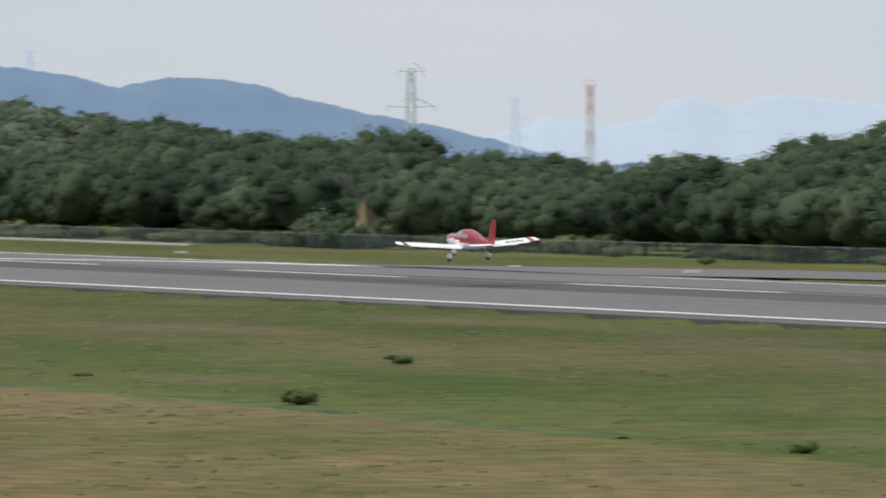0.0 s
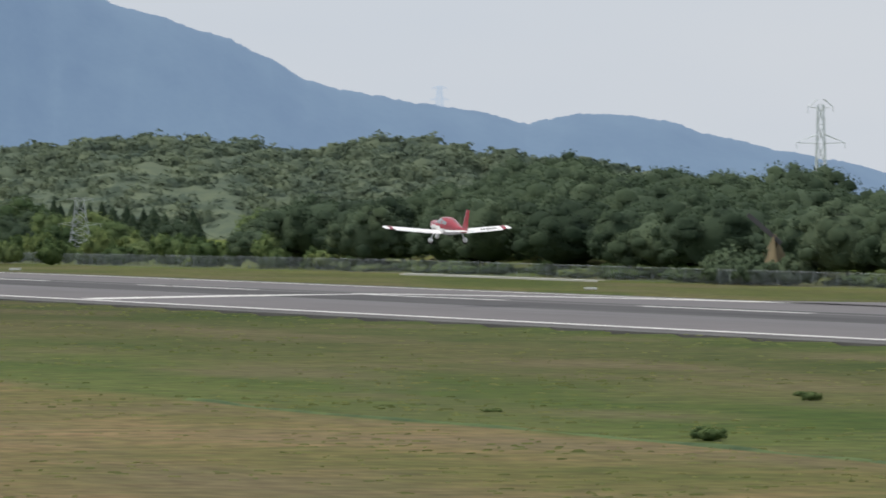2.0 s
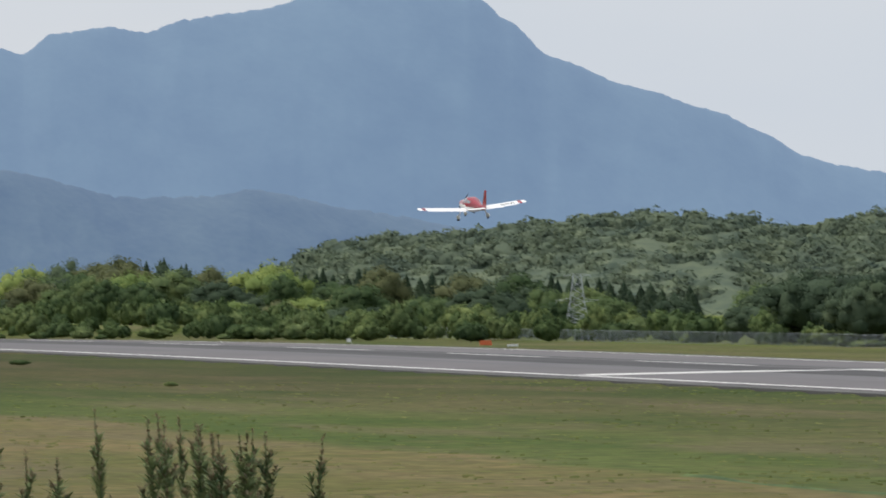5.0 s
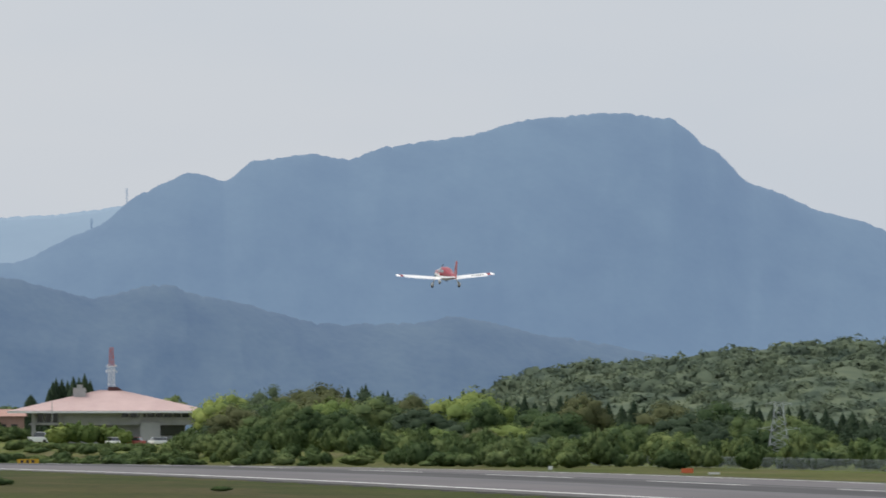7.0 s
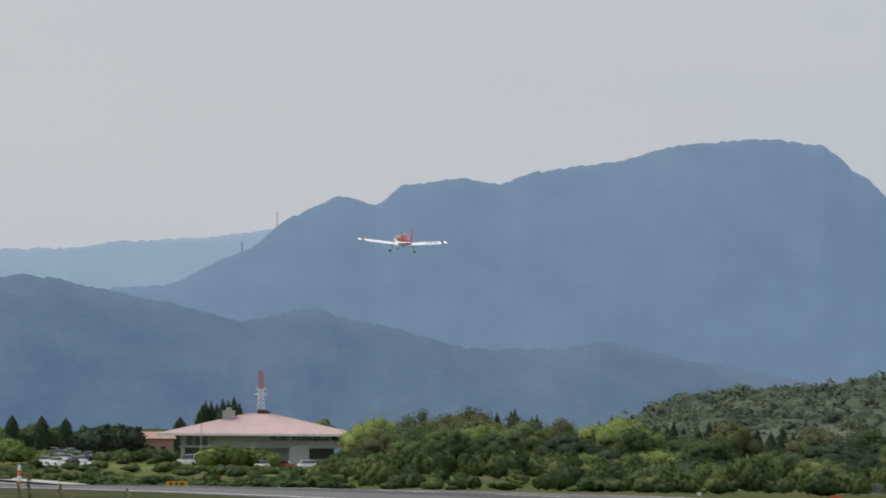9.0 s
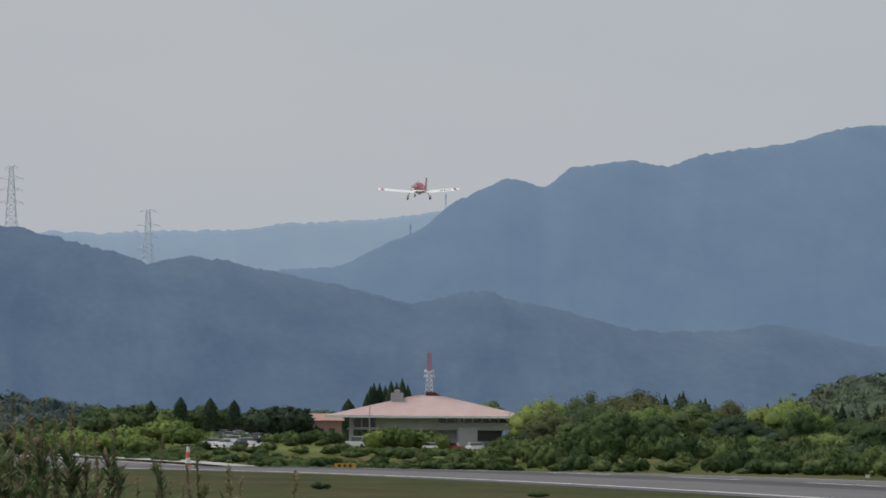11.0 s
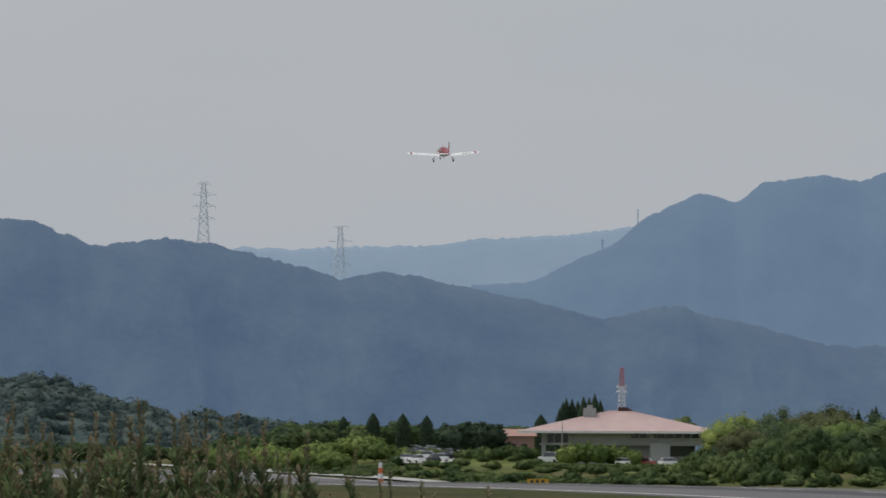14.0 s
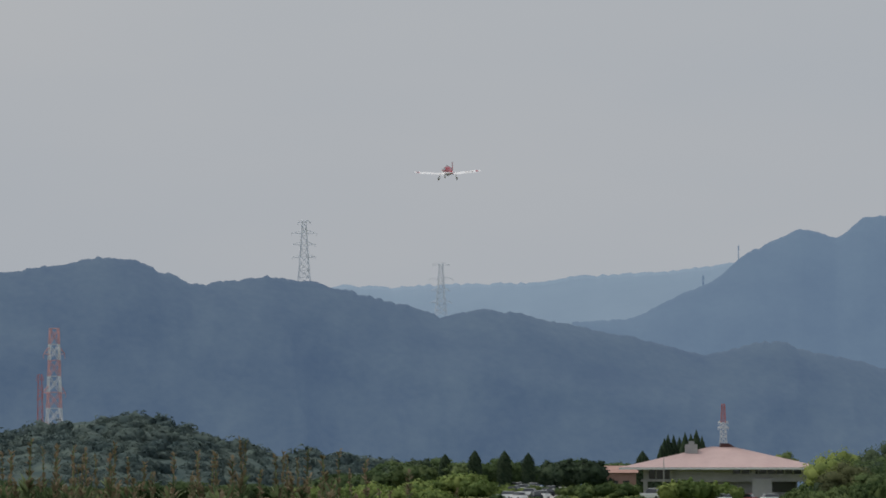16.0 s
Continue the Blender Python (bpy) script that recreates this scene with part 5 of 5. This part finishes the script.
    lot = new("car_park", mesh_of("car_park", verts, faces, M_PAD))
    tagged(lot, "pale gravel car park beside the building", "pavement", kind="structure")
    # pale turning pad at the far end
    verts = []
    ys = span(1320, 1740, 24)
    for i, y in enumerate(ys):
        bow = 3.0 * math.sin(math.pi * i / 24)
        for x in (222.0 + bow, 227.0 + 2.2 * bow):
            verts.append((x, y, land(x, y) + 0.22))
    faces = [(2 * i, 2 * i + 1, 2 * i + 3, 2 * i + 2) for i in range(24)]
    pad = new("turning_pad", mesh_of("turning_pad", verts, faces, M_PAD))
    tagged(pad, "pale concrete turning pad at the runway end", "pavement", kind="structure")


small_airfield_things()


def earth_bank():
    """A bare yellow bank with a concrete chute at the edge of the wood."""
    root = new("earth_bank")
    xx = FENCE + 4.5
    yy = xx / math.tan(radians(20.6))
    root.matrix_basis = pose(xx, yy, land(xx, yy), 0, 0, -20.6)
    root.scale = (1.2, 1.35, 1.5)
    tagged(root, "bare yellow earth bank with a grey concrete chute", "bank")
    verts, faces = [], []
    for i in range(13):
        for j in range(9):
            u, w = -3.6 + 0.6 * i, -3.0 + 0.75 * j
            z = 3.2 * math.exp(-(u / 0.85) ** 2) * step(-3.2, 0.8, w) + 0.25 * noise.noise((u, w, 3))
            verts.append((u + 0.5 * noise.noise((u, w, 9)), w, z - 0.2))
    for i in range(12):
        for j in range(8):
            k = i * 9 + j
            faces.append((k, k + 9, k + 10, k + 1))
    put("slope", mesh_of("slope", verts, faces, M_EARTH, True), root, label="bare yellow earth slope")
    bm = bmesh.new()
    box(bm, -2.2, 0.9, -0.2, 0.4, -0.15, 0.15, 0.03)
    chute = part("chute", bm, M_RUNWAY, root, "grey concrete chute")
    chute.matrix_basis = pose(-0.2, 0.9, 3.0, 0, 35, 0)
    cover = make_tree("bush", 411, 2.2, 2.0, 0.0, 24, 30, 0.2, M_WOOD_LEAF, "dark green bush below the earth bank", "bush", 0.9)
    bx, by = xx - 3.0, yy - 2.0
    cover.matrix_basis = pose(bx, by, land(bx, by))
    for ox, oy, q in ((-1.5, 4.0, 1.05), (-1.2, -5.0, 1.1), (0.5, 6.5, 1.4), (1.0, -8.0, 1.3), (1.5, 9.0, 1.6), (2.0, 3.2, 1.45), (-0.6, 1.6, 0.75), (-0.4, -2.0, 0.85)):
        stand(cover, xx - 2.0 + ox, yy + oy, ox * 3, q)


earth_bank()


def cables():
    for e0, e1, far in ((0.262, 0.215, 2600), (0.14, 0.075, 2600)):
        root = new("power_cable")
        tagged(root, "thin dark overhead power cable", "cable")
        bm = bmesh.new()
        last = None
        for i in range(15):
            u = i / 14
            x, y = spot(22.2 + 4.2 * u, far)
            p = Vector((x, y, EYE + far * math.tan(radians(e0 + (e1 - e0) * u - 0.05 * math.sin(math.pi * u)))))
            if last is not None:
                bar(bm, last, p, 0.022, 0.022, 4)
            last = p
        part("wire", bm, M_HAZESTEEL, root)


cables()


# ---- growth in the foreground ----
def field_bushes():
    rng = random.Random(41)
    kinds = [make_tree("field_bush", 120 + i, 0.75, 0.95, 0.0, 24, 30, 0.07, M_BUSH, "small dark green bush in the airfield grass", "bush", 0.7) for i in range(3)]
    places = [(20.14, 293, 0.85, 0.75), (20.86, 345, 0.5, 0.6), (20.78, 352, 0.35, 0.35), (23.72, 245, 0.55, 0.55), (23.02, 628, 0.75, 0.9), (18.6, 330, 0.5, 0.25),
              (10.18, 771, 1.25, 1.0), (11.73, 723, 1.1, 0.7), (12.8, 600, 0.6, 0.5)]
    for i, (b, far, s, sz) in enumerate(places):
        x, y = spot(b, far)
        k = kinds[i % 3]
        if i < 3:
            k.matrix_basis = pose(x, y, land(x, y) - 0.03, 0, 0, 40 * i)
            k.scale = (s, s, sz)
            k["group"] = "bushes in the grass"
        else:
            stand(k, x, y, i * 1.3, s, sz, 0.03)


field_bushes()


def grass_tufts():
    rng = np.random.default_rng(3)
    verts, faces = [], []
    count = 0
    while count < 4200:
        b = rng.uniform(9.0, 25.0)
        d = 200 + 420 * rng.random() ** 1.3
        x, y = spot(b, d)
        if x > NEAR_EDGE - 4.5 or d < 205:
            continue
        clump = noise.noise((x * 0.09, y * 0.035, 2.0)) + 0.5 * noise.noise((x * 0.5, y * 0.3, 5.0))
        edge = abs(x - 99.0 - 1.6 * noise.noise((0, y * 0.03, 1))) < 0.5
        if clump < rng.uniform(-0.4, 0.5) and not edge:
            continue
        z = land(x, y)
        h = rng.uniform(0.02, 0.05) * (1 + max(0, clump)) * (1.6 if edge else 1)
        w = rng.uniform(0.10, 0.28)
        n0 = len(verts)
        a = rng.uniform(0, 3.14)
        ca, sa = math.cos(a) * w, math.sin(a) * w
        verts.extend(((x - ca, y - sa, z - 0.02), (x + ca, y + sa, z - 0.02), (x + ca * 1.1 + 0.10, y + sa * 0.7 + 0.1, z + h * 0.8), (x + 0.14, y + 0.12, z + h), (x - ca * 0.9 + 0.10, y - sa * 1.2 + 0.1, z + h * 0.7)))
        faces.extend(((n0, n0 + 1, n0 + 2), (n0, n0 + 2, n0 + 3), (n0, n0 + 3, n0 + 4)))
        count += 1
    ob = new("grass", mesh_of("grass", verts, faces, M_TUFT))
    tagged(ob, "uneven tufts of green and dry airfield grass", "grass", kind="stuff")


grass_tufts()


def make_weed(seed, height):
    """A tall flowering weed: stem, narrow leaves up it, and a loose seed plume."""
    rng = random.Random(seed)
    root = new("weed")
    tagged(root, "tall leafy weed with a seed plume on the bank", "plant", "tall weeds on the bank")
    bm = bmesh.new()
    sway = Vector((rng.uniform(-0.1, 0.1), rng.uniform(-0.1, 0.1), 0))
    bar(bm, (0, 0, -0.1), Vector((0, 0, height * 0.5)) + sway * 0.4, 0.008, 0.006, 5)
    bar(bm, Vector((0, 0, height * 0.5)) + sway * 0.4, Vector((0, 0, height)) + sway, 0.006, 0.002, 5)
    part("stem", bm, M_WEED, root)
    spines = [(Vector((0, 0, height * 0.10)), Vector((0, 0, height)) + sway)]
    bm = bmesh.new()
    for k in range(11):
        u = 0.28 + 0.055 * k
        a = 2.4 * k + rng.uniform(-0.4, 0.4)
        p = Vector((0, 0, height * u)) + sway * u
        ln = 0.30 * (1.08 - u) * rng.uniform(0.7, 1.2)
        e = p + Vector((math.cos(a) * ln * 0.42, math.sin(a) * ln * 0.42, ln * 1.0))
        bar(bm, p, e, 0.005, 0.002, 4)
        spines.append((p, e))
    tagged(part("branch", bm, M_WEED, root), kind="stuff")
    for name, mat, lo, hi, per, length, width in (("leaves", M_WEED, 0.0, 0.8, 26, 0.085, 0.0065), ("seed_head", M_SEED, 0.68, 1.0, 15, 0.045, 0.006)):
        verts, faces = [], []
        for i, (p, e) in enumerate(spines):
            for _ in range(per * (6 if i == 0 else 1)):
                u = lo + (hi - lo) * rng.random()
                c = p.lerp(e, u)
                a = rng.uniform(0, 6.28)
                ln = length * rng.uniform(0.5, 1.2) * (1.25 - 0.7 * u if i == 0 else 0.9)
                d = Vector((math.cos(a), math.sin(a), rng.uniform(0.3, 1.5))).normalized()
                s = Vector((-math.sin(a), math.cos(a), 0)) * width
                n0 = len(verts)
                m, q = c + d * ln * 0.55, c + d * ln - Vector((0, 0, ln * 0.15))
                verts.extend((c, m + s, q, m - s))
                faces.extend(((n0, n0 + 1, n0 + 3), (n0 + 1, n0 + 2, n0 + 3)))
        tagged(put(name, mesh_of(name, verts, faces, mat), root, label="" if name == "leaves" else "brownish seed plume"), kind="stuff")
    return root


def weeds():
    rng = random.Random(23)
    kinds = [make_weed(200 + i, 1.0) for i in range(6)]
    tops = [(5.8, 0.02), (6.6, 0.04), (7.4, 0.02), (8.2, -0.05), (8.7, -0.20), (9.2, -0.42), (10.0, -0.60), (11.2, -0.68), (11.8, -0.9), (12.6, -1.02), (13.5, -1.10), (14.6, -1.25)]
    placed = 0
    b = 5.5
    while b < 14.0:
        near = b < 9.8 or 12.55 < b < 13.5
        far = rng.uniform(46, 57)
        x, y = spot(b, far)
        g = land(x, y)
        top = EYE + far * math.tan(radians(glide(tops, b))) + rng.uniform(-0.42 if b < 12.5 else -0.16, 0.02)
        h = max(0.7, top - g)
        k = kinds[placed % 6]
        s = rng.uniform(0.95, 1.6) * (h ** 0.3)
        if placed < 6:
            k.matrix_basis = pose(x, y, g, 0, 0, rng.uniform(0, 360))
            k.scale = (s, s, h)
        else:
            stand(k, x, y, rng.uniform(0, 6.28), s, h, 0.0)
        placed += 1
        b += rng.uniform(0.018, 0.046) if b < 8.1 else rng.uniform(0.03, 0.08) if near else rng.uniform(0.15, 0.5)


weeds()


# ---- movement ----
def motions():
    # seconds, place, nose up, right wing down, heading
    flight = [
        (0.0, 188.9, 483.9, 3.24, 4.5, -1.5, 0.5),
        (0.5, 188.1, 503.3, 3.79, 4.5, -1.5, 0.5),
        (1.0, 187.3, 522.7, 4.47, 4.5, -0.8, 0.5),
        (1.5, 186.5, 542.2, 5.31, 4.5, -0.8, 0.5),
        (2.0, 185.6, 561.9, 6.09, 5.5, -0.0, 0.5),
        (2.5, 184.7, 581.6, 7.01, 5.5, 0.4, 0.5),
        (3.0, 183.6, 601.4, 8.22, 5.5, 2.2, 0.5),
        (3.5, 182.9, 621.3, 9.46, 5.5, 2.6, 0.5),
        (4.0, 182.3, 641.2, 10.85, 5.5, -1.3, 0.5),
        (6.3, 181.0, 734.0, 18.14, 6.0, -5.1, 0.5),
        (6.5, 180.8, 742.2, 18.68, 6.0, -4.1, 0.5),
        (7.0, 180.5, 762.7, 20.31, 6.0, -1.1, 0.5),
        (7.5, 180.4, 783.4, 21.91, 6.0, -0.5, 0.5),
        (8.0, 180.0, 804.3, 23.81, 6.0, -0.0, 0.5),
        (8.5, 179.4, 825.3, 25.86, 6.0, -0.6, 0.5),
        (9.0, 179.1, 846.4, 27.66, 6.0, 1.7, 0.5),
        (9.5, 178.9, 867.7, 28.94, 6.0, -0.0, 0.5),
        (10.0, 178.9, 889.0, 30.24, 6.0, -0.9, 0.5),
        (10.2, 178.8, 897.6, 30.77, 6.0, -0.8, 0.5),
        (12.3, 179.8, 988.9, 37.83, 6.0, -0.6, 0.5),
        (12.5, 180.0, 997.7, 38.48, 6.0, -0.6, 0.5),
        (13.0, 180.4, 1019.8, 40.26, 6.0, -1.0, 0.5),
        (13.5, 181.0, 1042.1, 41.89, 6.0, -1.2, 0.5),
        (14.0, 181.5, 1064.6, 43.40, 6.0, -1.6, 0.5),
        (14.5, 181.7, 1087.2, 44.73, 6.0, -2.0, 0.5),
        (15.0, 182.1, 1110.0, 46.05, 6.0, -2.0, 0.5),
        (15.5, 182.6, 1132.9, 47.33, 6.0, -1.8, 0.5),
        (16.0, 183.0, 1156.0, 48.86, 6.0, -1.9, 0.5),
    ]
    walk(PLANE, [(t, pose(x, y, z, nose, bank, head)) for t, x, y, z, nose, bank, head in flight])


motions()
